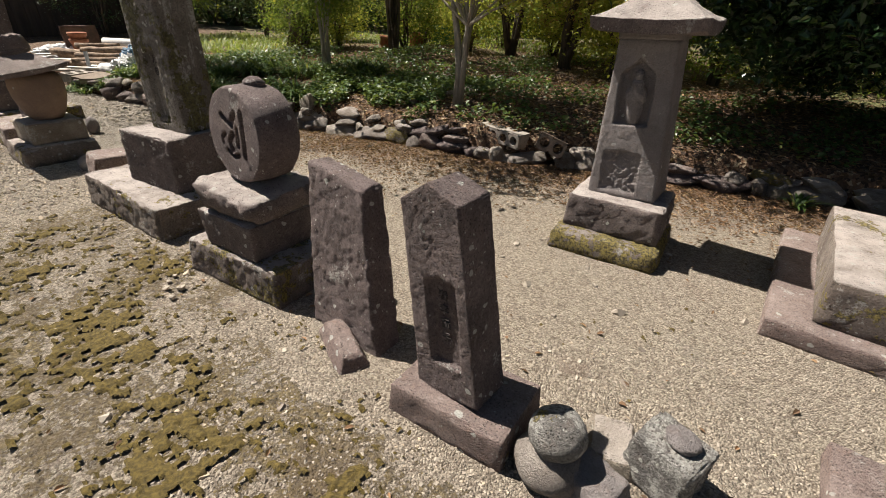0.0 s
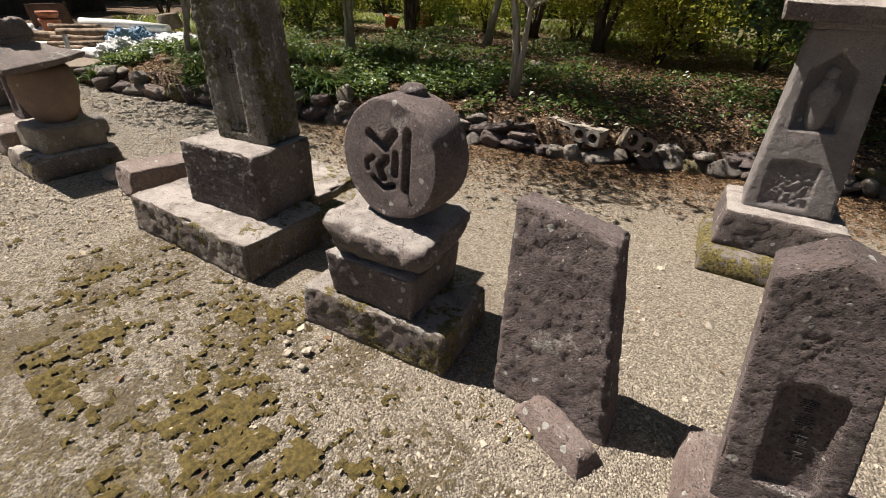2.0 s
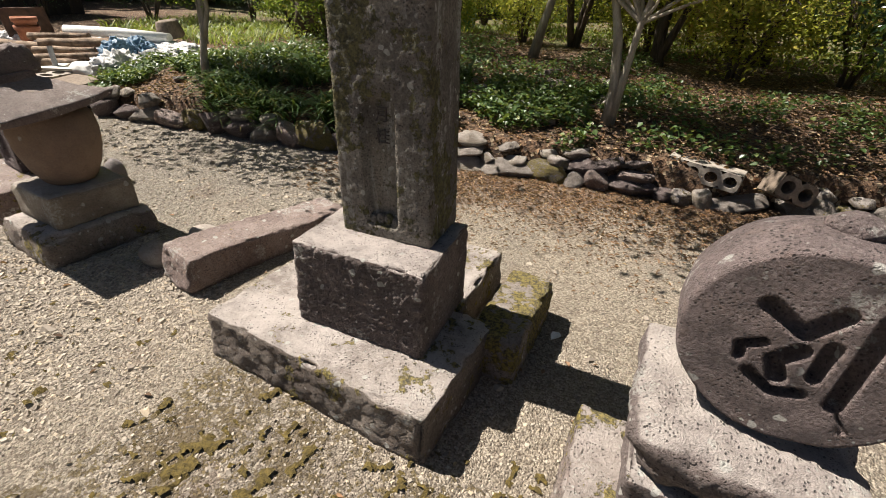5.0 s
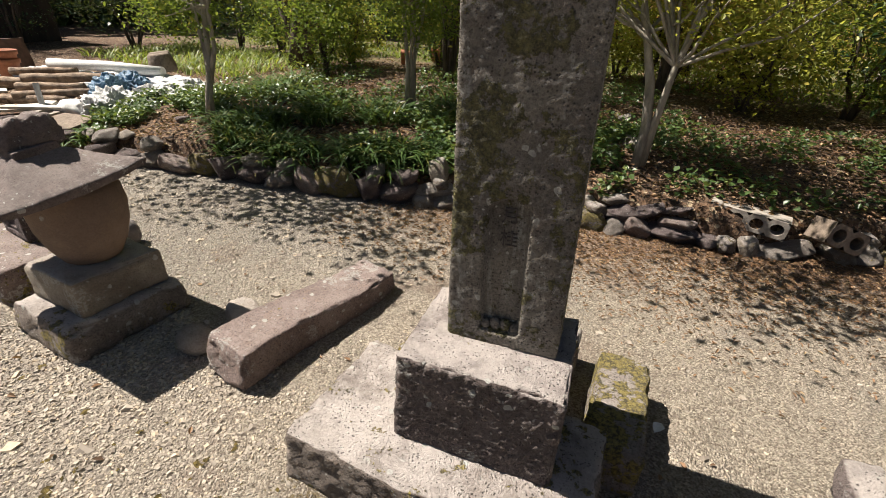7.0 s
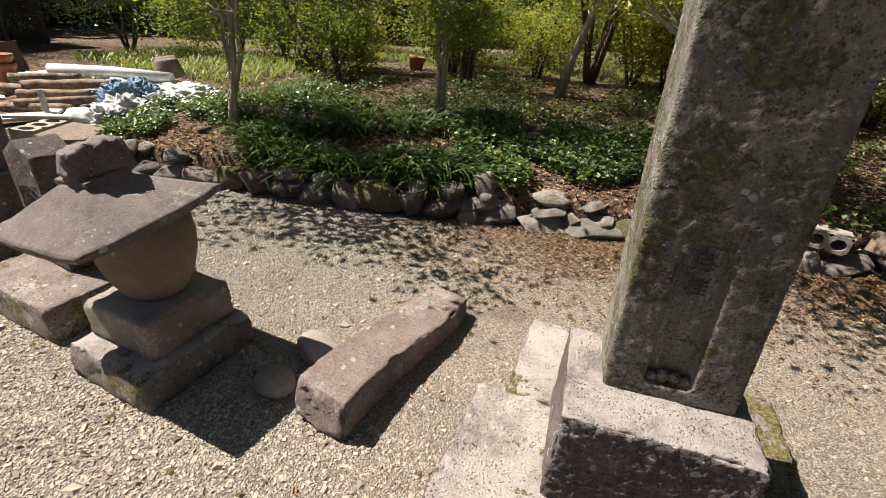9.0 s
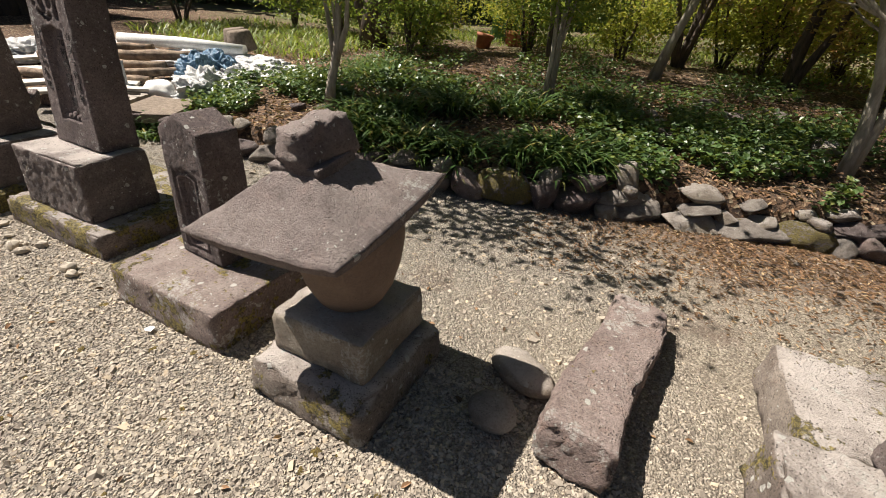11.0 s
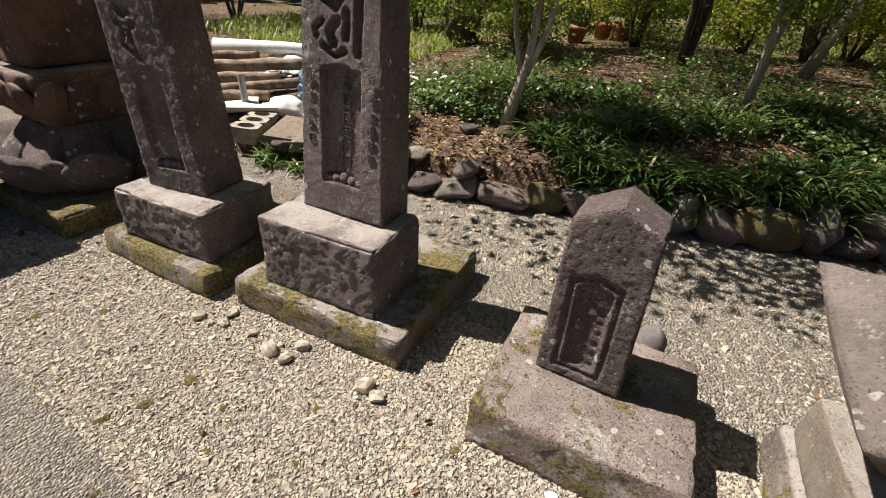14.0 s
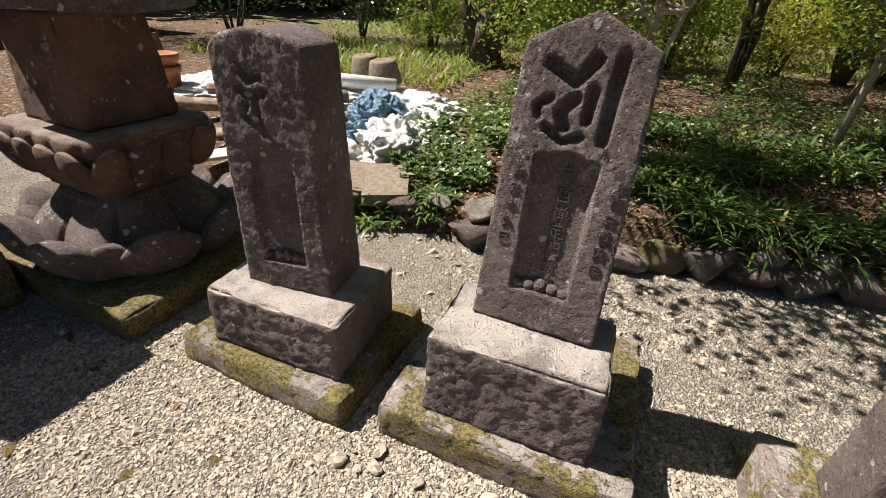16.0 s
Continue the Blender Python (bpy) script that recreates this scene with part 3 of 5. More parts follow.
for d in drow:
    for x in bx:
        y = float(edge_y(x)) + 0.1 + d
        verts.append((x, y, bed_height(x, y) - (0.1 if d == 0 else 0)))
w = len(bx)
faces = [(j * w + i, j * w + i + 1, (j + 1) * w + i + 1, (j + 1) * w + i) for j in range(len(drow) - 1) for i in range(w - 1)]
tagged(mesh_part("planting_bed", from_arrays("planting_bed", verts, faces, True), M_BED, None), "raised bed of dark leaf mould behind a stone edging", "ground", kind="structure")


# ---- grave stones ----
M_ROOF = stone("roof_stone", (0.33, 0.265, 0.24), (0.18, 0.14, 0.13), lichen=0.3, moss=0.0, pits=0.5, sunlit_top=0.2, stain=(0.30, 0.20, 0.17), stains=0.5)
GRAVES = "row of old grave stones"


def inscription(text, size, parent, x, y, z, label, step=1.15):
    """Carved characters in a column, each a flat dark glyph set in the face, the cuts' shade put into its colour."""
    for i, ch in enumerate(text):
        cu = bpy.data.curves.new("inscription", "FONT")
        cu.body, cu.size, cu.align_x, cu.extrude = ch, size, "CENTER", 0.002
        cu.materials.append(M_GLYPH_SHADE)
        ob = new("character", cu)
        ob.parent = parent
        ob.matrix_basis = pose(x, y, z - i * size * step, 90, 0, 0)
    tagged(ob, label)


def lotus(parent, cx, y, z, width, material, count=5):
    """A row of small carved petals at the foot of a panel."""
    for i in range(count):
        u = (i + 0.5) / count - 0.5
        bm = blob(width / count * 0.62, 0.016, 0.055 * (1 - 0.9 * abs(u)), seed=i + 3, rough=0.08, level=2, flat=0.15)
        ob = part("petal", bm, material, parent)
        ob.matrix_basis = pose(cx + u * width, y, z, 0, u * 50, 0)


def at(ob, x, y, z, rx=0, ry=0, rz=0):
    ob.matrix_basis = pose(x, y, z, rx, ry, rz)
    return ob


def hewn(x, z):
    """A face left rough from the chisel."""
    return np.array([0.009 * noise.noise(Vector((a * 55, b * 95, 1))) + 0.005 * noise.noise(Vector((a * 80, b * 120, 4))) for a, b in zip(x, z)])


# slender stele with a shallow panel on a plain plinth
g = thing("grave_stone", pose(-1.15, 1.6, 0), "small dark pointed grave stele leaning on a worn stone plinth", "grave stone", GRAVES)
at(part("plinth", rbox(0.52, 0.37, 0.15, 0.02, 0.03, (0.5, 0.35), 0.007, seed=1, chips=0.02), M_RUST, g, "reddish brown plinth with lichen"), 0, 0, -0.02, 0, 0, 8)


def carve_a(x, z):
    d = niche_depth(x, z, 0.015, 0.15, 0.50, 0.135, 0.022, 0.02)
    return d + stroke_depth(x, z, letter(0.0, 0.63, 0.075), 0.075, 0.005)


s = at(part("stele", rbox(0.29, 0.19, 0.79, 0.01, 0.009, (0.25, 0.18), 0.004, 12, seed=2, rise=0.065, carve=carve_a, chips=0.012), M_DARK, g), -0.02, -0.01, 0.125, 0, -9, 3)
inscription("春孝童子", 0.045, s, 0.015, -0.075, 0.43, "faint carved characters", 1.3)

# rough slab with a wedge of stone at its foot
g = thing("grave_stone", pose(-1.88, 1.61, 0), "rough dark red-brown standing stone slab with lichen dots", "grave stone", GRAVES)


def slab_side(P, u):
    P[:, 0] += -0.10 * u
    P[:, 2] += (P[:, 0] + 0.1) * -0.12 * np.clip((u - 0.8) / 0.2, 0, 1)
    return P


at(part("stele", rbox(0.48, 0.17, 0.83, 0.03, 0.014, (0.37, 0.13), 0.009, 9, seed=5, side=slab_side, chips=0.03), M_DARK, g), 0, 0, -0.03, -5, 0, 3)
lone("wedge_stone", rbox(0.36, 0.16, 0.09, 0.03, 0.02, (0.26, 0.09), 0.014, seed=8), M_RUST, pose(-1.80, 1.47, -0.01, 0, 6, -18), "flat tan wedge stone at the foot of a slab", "stone")

# disc stone stacked on a boulder, a block and a base
g = thing("grave_stone", pose(-2.74, 1.64, 0), "stacked memorial stone with carved disc on a flat boulder", "grave stone", GRAVES)
at(part("base_slab", rbox(0.79, 0.46, 0.22, 0.025, 0.02, (0.76, 0.44), 0.012, seed=11, chips=0.03), M_BASE, g, "mossy rough base slab"), 0.01, -0.06, -0.02, 0, 0, 11)
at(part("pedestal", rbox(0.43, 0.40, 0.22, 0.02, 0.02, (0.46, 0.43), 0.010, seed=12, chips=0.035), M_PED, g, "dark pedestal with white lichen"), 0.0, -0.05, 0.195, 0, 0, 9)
bm = rbox(0.47, 0.44, 0.17, 0.065, 0.016, (0.57, 0.53), 0.022, 7, seed=13, chips=0.05)
at(part("boulder", bm, M_PED, g, "flat weathered boulder with flaked rim"), -0.01, -0.02, 0.412, 3, 4, 10)


def disc_bm():
    bm = bmesh.new()
    rings, sides, R, T = [], 170, 0.246, 0.25
    prof = [(0.0, 0)] + [(R * k / 62, 0) for k in range(1, 60)] + [(R * 0.975, 0.004), (R, 0.02), (R * 1.03, T * 0.5), (R * 1.0, T - 0.03), (R * 0.9, T)]
    for r, y in prof[1:]:
        ring = []
        for q in range(sides):
            t = 2 * math.pi * q / sides
            e = 1 + 0.02 * noise.noise(Vector((math.cos(t) * 2, math.sin(t) * 2, y * 5)))
            x, z = r * e * math.cos(t), r * e * math.sin(t)
            y2 = y + noise.noise(Vector((x * 14, z * 14, 3))) * 0.004
            if y == 0:
                y2 += float(stroke_depth(np.array([x]), np.array([z]), letter(0.0, -0.01, 0.29), 0.29, 0.034)[0])
            ring.append(bm.verts.new((x, y2 - T / 2, z + R)))
        rings.append(ring)
    c = bm.verts.new((0, -T / 2 + 0.03, R))
    b = bm.verts.new((0, T / 2, R))
    for q in range(sides):
        bm.faces.new((c, rings[0][q], rings[0][(q + 1) % sides])).smooth = True
        bm.faces.new((b, rings[-1][(q + 1) % sides], rings[-1][q])).smooth = True
    for r0, r1 in zip(rings, rings[1:]):
        for q in range(sides):
            bm.faces.new((r0[q], r1[q], r1[(q + 1) % sides], r0[(q + 1) % sides])).smooth = True
    return bm


d = at(part("disc", disc_bm(), M_DARK, g, "round stone disc carved with a seed letter"), 0.02, 0.0, 0.585, -2, 0, 4)
at(part("knob", blob(0.055, 0.055, 0.05, 15, 0.08, 3, 0.5), M_DARK, d), 0.01, 0.02, 0.484)

# tall stele on a block and a broken two-piece base
g = thing("grave_stone", pose(-4.07, 1.75, 0), "tall grey-brown grave stele with sunk panel, moss streaks and lichen", "grave stone", GRAVES)
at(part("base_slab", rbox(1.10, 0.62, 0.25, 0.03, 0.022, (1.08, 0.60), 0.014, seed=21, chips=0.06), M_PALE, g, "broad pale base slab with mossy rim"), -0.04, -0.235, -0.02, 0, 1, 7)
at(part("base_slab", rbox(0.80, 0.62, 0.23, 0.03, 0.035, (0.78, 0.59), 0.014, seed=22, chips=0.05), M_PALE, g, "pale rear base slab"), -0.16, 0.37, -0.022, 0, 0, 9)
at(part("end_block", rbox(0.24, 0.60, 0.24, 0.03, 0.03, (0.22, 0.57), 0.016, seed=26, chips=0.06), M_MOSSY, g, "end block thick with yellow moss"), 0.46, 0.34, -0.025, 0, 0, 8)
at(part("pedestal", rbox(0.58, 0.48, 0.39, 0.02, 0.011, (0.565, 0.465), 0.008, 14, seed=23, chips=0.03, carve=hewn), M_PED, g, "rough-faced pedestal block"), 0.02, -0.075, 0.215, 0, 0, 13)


def carve_b(x, z):
    return niche_depth(x, z, -0.01, 0.06, 0.52, 0.135, 0.035, 0.03) + 0.0025 * np.maximum(0, np.sin(z * 240 + 3 * np.sin(x * 17)))  * np.clip((z - 0.55) * 6, 0, 1)


s = at(part("stele", rbox(0.39, 0.28, 1.42, 0.014, 0.012, (0.37, 0.26), 0.0035, 12, seed=24, rise=0.08, carve=carve_b, chips=0.012), M_TALL, g), 0.03, 0.02, 0.6, 0, -2, 13)
inscription("月桂", 0.06, s, -0.01, -0.104, 0.46, "faint carved characters", 1.3)
lotus(s, -0.01, -0.118, 0.06, 0.12, M_TALL, 4)

# lantern-like stack: two base stones, an urn, a hipped roof and a loose cap stone
g = thing("stone_lantern", pose(-6.22, 1.28, 0), "squat stone lantern with urn body under wide hipped roof", "stone lantern")
at(part("base_stone", rbox(0.58, 0.64, 0.19, 0.04, 0.03, (0.54, 0.60), 0.016, seed=31, chips=0.04), M_PALE, g, "rough pale lower base stone with moss"), 0.02, -0.04, -0.02, 0, 0, 4)
at(part("middle_stone", rbox(0.44, 0.46, 0.20, 0.03, 0.025, (0.43, 0.45), 0.008, seed=32, chips=0.02), M_SAND, g, "grey middle stone with bluish lichen"), 0.0, -0.01, 0.165, 0, 0, 6)
at(part("urn", lathe([(0.11, 0), (0.135, 0.02), (0.175, 0.10), (0.205, 0.2), (0.215, 0.30), (0.205, 0.38), (0.18, 0.42)], 48, 0.03, 3), M_URN, g, "smooth reddish urn body"), -0.01, 0.0, 0.36)


def roof_bm(w, d, rise, thick, nw, nd, seed, sag=0.55):
    """A hipped stone roof: thick eaves turned up at the corners, concave slopes, a flat top."""
    bm = bmesh.new()
    n = 40
    grid = {}
    for i in range(n + 1):
        for j in range(n + 1):
            u, v = 2 * i / n - 1, 2 * j / n - 1
            a = max(abs(u) - nw, 0) / (1 - nw)
            b = max(abs(v) - nd, 0) / (1 - nd)
            m = max(a, b)
            z = thick + rise * (1 - m) ** (1 / sag) + 0.014 * (abs(u * v)) ** 3
            e = noise.noise(Vector((u * 4 + seed, v * 4, 1))) * 0.008 + noise.noise(Vector((u * 13, v * 13, seed))) * 0.004
            grid[i, j] = (bm.verts.new((u * w / 2, v * d / 2, z + e)), bm.verts.new((u * w / 2 * 0.97, v * d / 2 * 0.97, 0.02 * (abs(u * v)) ** 3 + 0.01 * (abs(u) + abs(v)))))
    for i in range(n):
        for j in range(n):
            for k in (0, 1):
                q = [grid[i, j][k], grid[i + 1, j][k], grid[i + 1, j + 1][k], grid[i, j + 1][k]]
                if k == 0 and i == j:
                    cells = [(q[0], q[1], q[2]), (q[0], q[2], q[3])]
                elif k == 0 and i + j == n - 1:
                    cells = [(q[0], q[1], q[3]), (q[1], q[2], q[3])]
                else:
                    cells = [q if k == 0 else q[::-1]]
                for cell in cells:
                    bm.faces.new(cell).smooth = True
    for k in range(n):
        for (a, b) in (((k, 0), (k + 1, 0)), ((n, k), (n, k + 1)), ((k + 1, n), (k, n)), ((0, k + 1), (0, k))):
            bm.faces.new((grid[a][1], grid[b][1], grid[b][0], grid[a][0]))
    crease(bm, 0.3)
    return bm


r = at(part("roof", roof_bm(0.67, 0.66, 0.155, 0.05, 0.25, 0.25, 5, 0.97), M_ROOF, g, "wide worn hipped stone roof"), -0.055, -0.075, 0.745, 8, -6, 5)
at(part("finial_plate", rbox(0.22, 0.19, 0.04, 0.01, 0.02, rough=0.004, seed=34), M_ROOF, r), 0.0, 0.01, 0.185)
bm = rbox(0.18, 0.26, 0.15, 0.038, 0.014, (0.15, 0.23), 0.028, 5, seed=35, chips=0.03)
at(part("cap_stone", bm, M_ROOF, g, "loose rough cap stone"), -0.06, -0.06, 0.945, 12, -6, -14)

# small stele with framed panel
g = thing("grave_stone", pose(-7.13, 1.25, 0), "small square grave stele with framed panel on a broad slab", "grave stone", GRAVES)
at(part("base_slab", rbox(0.75, 0.67, 0.22, 0.02, 0.03, (0.74, 0.65), 0.009, seed=41, chips=0.03), M_SLAB, g, "broad reddish slab with white lichen patch"), 0, 0.0, -0.02, 0, 0, 5)


def carve_c(x, z):
    outer = niche_depth(x, z, -0.01, 0.04, 0.45, 0.185, 0.012, 0.025)
    ridge = niche_depth(x, z, -0.01, 0.055, 0.435, 0.155, -0.009, 0.02)
    return outer + ridge + niche_depth(x, z, -0.01, 0.07, 0.42, 0.12, 0.018, 0.02) + 0.004 * np.maximum(0, np.sin(z * 130 + 3 * np.sin(x * 60))) * (np.abs(x + 0.01) < 0.05) * (z < 0.4)


at(part("stele", rbox(0.32, 0.23, 0.655, 0.014, 0.008, (0.285, 0.21), 0.004, 12, seed=42, rise=0.075, carve=carve_c, chips=0.014), M_DARK, g), -0.06, 0.07, 0.2, 0, -1, 2)

# pointed stele with a large seed letter
g = thing("grave_stone", pose(-8.39, 1.3, 0), "pointed grave stele carved with seed letter and sunk inscription panel", "grave stone", GRAVES)
at(part("base_slab", rbox(0.96, 0.9, 0.17, 0.025, 0.035, (0.95, 0.88), 0.012, seed=51, chips=0.035), M_BASE, g, "broad weathered base slab with moss"), -0.01, 0.1, -0.02, 0, 0, 6)
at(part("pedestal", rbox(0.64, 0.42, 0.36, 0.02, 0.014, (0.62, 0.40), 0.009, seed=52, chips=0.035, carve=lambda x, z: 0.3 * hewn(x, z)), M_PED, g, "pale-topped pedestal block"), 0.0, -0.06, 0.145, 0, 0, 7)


def carve_d(x, z):
    d = niche_depth(x, z, 0.0, 0.15, 0.63, 0.20, 0.032, 0.025)
    return np.maximum(d, stroke_depth(x, z, letter(-0.01, 0.79, 0.295), 0.295, 0.028))


s = at(part("stele", rbox(0.45, 0.23, 0.95, 0.014, 0.008, (0.375, 0.20), 0.0035, 13, seed=53, rise=0.09, carve=carve_d, chips=0.012), M_DARK, g), 0.0, 0.05, 0.5, -4, 0, 5)
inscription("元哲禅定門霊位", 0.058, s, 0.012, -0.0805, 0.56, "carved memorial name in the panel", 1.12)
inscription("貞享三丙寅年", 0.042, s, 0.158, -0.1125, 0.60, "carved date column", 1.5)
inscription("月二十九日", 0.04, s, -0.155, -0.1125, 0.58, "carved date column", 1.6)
lotus(s, 0.0, -0.088, 0.148, 0.19, M_DARK, 5)

# round-shouldered stele
g = thing("grave_stone", pose(-9.42, 1.15, 0), "round-topped dark grave stele with empty sunk panel", "grave stone", GRAVES)
at(part("base_slab", rbox(0.88, 0.76, 0.15, 0.03, 0.035, (0.86, 0.73), 0.012, seed=61, chips=0.035), M_MOSSY, g, "base slab thick with yellow moss"), 0, 0.03, -0.02, 0, 0, 4)
at(part("pedestal", rbox(0.64, 0.51, 0.285, 0.02, 0.014, (0.63, 0.50), 0.008, seed=62, chips=0.03, carve=lambda x, z: 0.4 * hewn(x, z)), M_PED, g, "pedestal block with pale top"), 0.03, -0.01, 0.128, 0, 0, 8)


def carve_e(x, z):
    d = niche_depth(x, z, 0.0, 0.13, 0.60, 0.19, 0.035, 0.03)
    return np.maximum(d, stroke_depth(x, z, letter(-0.03, 0.76, 0.25, LETTER_TALL), 0.25, 0.024))


s = at(part("stele", rbox(0.40, 0.28, 0.93, 0.016, 0.009, (0.36, 0.25), 0.0035, 13, seed=63, rise=0.075, arch=True, carve=carve_e, chips=0.012), M_DARK, g), 0.02, 0.02, 0.41, 0, -2, 12)
lotus(s, 0.0, -0.112, 0.128, 0.18, M_DARK, 5)

# lotus-based pagoda stone at the end of the row
g = thing("pagoda_stone", pose(-10.74, 1.2, 0, 0, 0, 3), "dark stone pagoda with carved lotus base on mossy slab", "stone pagoda")
at(part("base_slab", rbox(1.2, 1.08, 0.16, 0.03, 0.05, rough=0.014, seed=71, chips=0.04), M_MOSSY, g, "wide mossy slab"), 0, 0, -0.02)


def lotus_bm(prof, lobes, amp, square, seed, phase=0.0, twist=0.0):
    """A lobed ring of petals: profile (radius, height), lobes round it, between round and square in plan."""
    bm = bmesh.new()
    sides, rings = 160, []
    for q, (r, z) in enumerate(prof):
        ring = []
        for s2 in range(sides):
            t = 2 * math.pi * s2 / sides
            sq = 1 / max(abs(math.cos(t)), abs(math.sin(t)))
            shape = 1 + square * (min(sq, 1.28) - 1)
            edge_w = abs(math.sin(lobes / 2 * t + phase + twist * z))
            lob = 1 + amp * (edge_w ** 0.5 - 0.7) * (0.3 + 0.7 * math.sin(math.pi * q / (len(prof) - 1)))
            n2 = 1 + 0.03 * noise.noise(Vector((math.cos(t) * 5, math.sin(t) * 5, z * 9 + seed)))
            ring.append(bm.verts.new((r * shape * lob * n2 * math.cos(t), r * shape * lob * n2 * math.sin(t), z)))
        rings.append(ring)
    for r0, r1 in zip(rings, rings[1:]):
        for s2 in range(sides):
            bm.faces.new((r0[s2], r0[(s2 + 1) % sides], r1[(s2 + 1) % sides], r1[s2])).smooth = True
    bm.faces.new(rings[0][::-1])
    bm.faces.new(rings[-1])
    return bm


core = at(part("lotus_base", lotus_bm([(0.38, 0), (0.42, 0.03), (0.44, 0.09), (0.43, 0.16), (0.40, 0.23), (0.35, 0.29), (0.31, 0.33), (0.28, 0.37), (0.26, 0.4)], 8, 0.2, 0.5, 3), M_DARK, g, "domed base of down-turned petals"), 0, 0, 0.135)
for q in range(8):
    a = radians(q * 45 + 22)
    at(part("petal", blob(0.19, 0.075, 0.36, seed=q, rough=0.06, level=4, flat=0.1), M_DARK, core), 0.39 * math.cos(a), 0.39 * math.sin(a), 0.0, -36, 0, math.degrees(a) - 90)
    if q % 2 == 0:
        a += radians(22)
        at(part("petal", blob(0.13, 0.06, 0.26, seed=q + 20, rough=0.06, level=4, flat=0.1), M_DARK, core), 0.41 * math.cos(a), 0.41 * math.sin(a), 0.02, -30, 0, math.degrees(a) - 90)
up = at(part("lotus_throne", lotus_bm([(0.22, 0), (0.26, 0.015), (0.265, 0.07), (0.30, 0.1), (0.335, 0.17), (0.355, 0.25), (0.36, 0.31), (0.35, 0.335), (0.30, 0.34)], 16, 0.1, 0.95, 5, 0.3), M_THRONE, g, "rusty throne block of upturned petals"), 0, 0, 0.53)
for q in range(16):
    sd, kk = divmod(q, 4)
    ob = part("petal", blob(0.088, 0.045, 0.24, seed=q + 40, rough=0.06, level=4, flat=0.1), M_THRONE, up)
    ob.matrix_basis = pose(0, 0, 0, 0, 0, sd * 90) @ pose((kk - 1.5) * 0.165, -0.285, 0.075, 24, 0, 0)
at(part("body_block", rbox(0.50, 0.48, 0.5, 0.02, 0.02, (0.44, 0.42), 0.008, seed=74, chips=0.03), M_THRONE, g, "dark reddish body block with lichen dots"), -0.01, 0.0, 0.865, 0, -3, 0)
at(part("roof", roof_bm(0.74, 0.74, 0.24, 0.10, 0.3, 0.3, 9, 0.7), M_DARK, g), 0, 0, 1.36)

# unseen neighbour of the pagoda, added to shade the end of the row
g = thing("grave_stone", pose(-11.4, 0.2, 0), "tall dark grave stone beyond the pagoda", "grave stone", GRAVES)
part("base_slab", rbox(1.1, 0.8, 0.3, 0.02, 0.06, rough=0.01, seed=75), M_MOSSY, g)
at(part("stele", rbox(0.95, 0.66, 1.28, 0.02, 0.06, (0.9, 0.55), 0.01, seed=76, rise=0.1), M_DARK, g), 0, 0, 0.29)

# standing figure in a niche under a small roof
g = thing("grave_stone", pose(-1.37, 3.68, 0), "tall grey stone with carved standing figure under hipped roof", "grave stone", GRAVES)
at(part("base_slab", rbox(0.74, 0.72, 0.15, 0.04, 0.035, (0.70, 0.68), 0.015, seed=81, chips=0.03), M_MOSSY, g, "mossy rough base slab"), -0.01, -0.12, -0.02, 0, 0, 10)
at(part("pedestal", rbox(0.64, 0.52, 0.24, 0.03, 0.03, (0.62, 0.5), 0.012, seed=82, chips=0.03), M_PED, g), -0.01, -0.07, 0.125, 0, 0, 9)


def carve_f(x, z):
    d = niche_depth(x, z, -0.02, 0.48, 0.79, 0.21, 0.05, 0.09)
    rough_patch = niche_depth(x, z, -0.03, 0.04, 0.30, 0.24, 0.014, 0.02)
    return d + rough_patch * (1 + 0.9 * np.array([noise.noise(Vector((a * 45, b * 45, 2))) for a, b in zip(x, z)]))


body = at(part("body", rbox(0.45, 0.34, 0.99, 0.02, 0.01, (0.345, 0.28), 0.003, 10, seed=83, carve=carve_f, chips=0.02), M_GREY, g, "smooth grey body with chipped edge"), -0.01, -0.02, 0.36, 0, -3, 6)
fig = bmesh.new()
for sx, sy, sz, fz in ((0.055, 0.032, 0.24, 0.0), (0.072, 0.034, 0.13, 0.12), (0.042, 0.032, 0.10, 0.19), (0.03, 0.03, 0.07, 0.265)):
    tmp = blob(sx, sy, sz, int(fz * 100), 0.06, 3, 0.15)
    for v in tmp.verts:
        v.co.z += fz
    me = bpy.data.meshes.new("tmp")
    tmp.to_mesh(me)
    tmp.free()
    fig.from_mesh(me)
    bpy.data.meshes.remove(me)
at(part("relief_figure", fig, M_GREY, body), -0.02, -0.118, 0.485)
at(part("neck", rbox(0.36, 0.3, 0.04, 0.008, 0.03, rough=0.003, seed=85), M_GREY, g), -0.06, -0.02, 1.345, 0, -2, 6)
at(part("roof", roof_bm(0.66, 0.58, 0.13, 0.085, 0.35, 0.3, 3, 0.9), M_PED, g), -0.06, -0.02, 1.365, 0, -1, 6)

# stepped tomb platform
g = thing("tomb_platform", pose(0.35, 4.0, 0), "brown stone tomb on a low stepped platform", "tomb")
at(part("platform", rbox(1.5, 1.5, 0.13, 0.02, 0.05, rough=0.008, seed=91, chips=0.02), M_RUST, g), 0, -0.12, -0.03, 0, 0, 4)
at(part("pedestal", rbox(1.1, 1.3, 0.26, 0.02, 0.05, rough=0.008, seed=92, chips=0.02), M_PALE, g), 0.0, -0.1, 0.098, 0, 0, 4)
at(part("stele", rbox(0.6, 0.6, 1.0, 0.02, 0.05, (0.5, 0.5), 0.008, seed=93), M_PED, g), 0.02, -0.08, 0.355, 0, 0, 4)


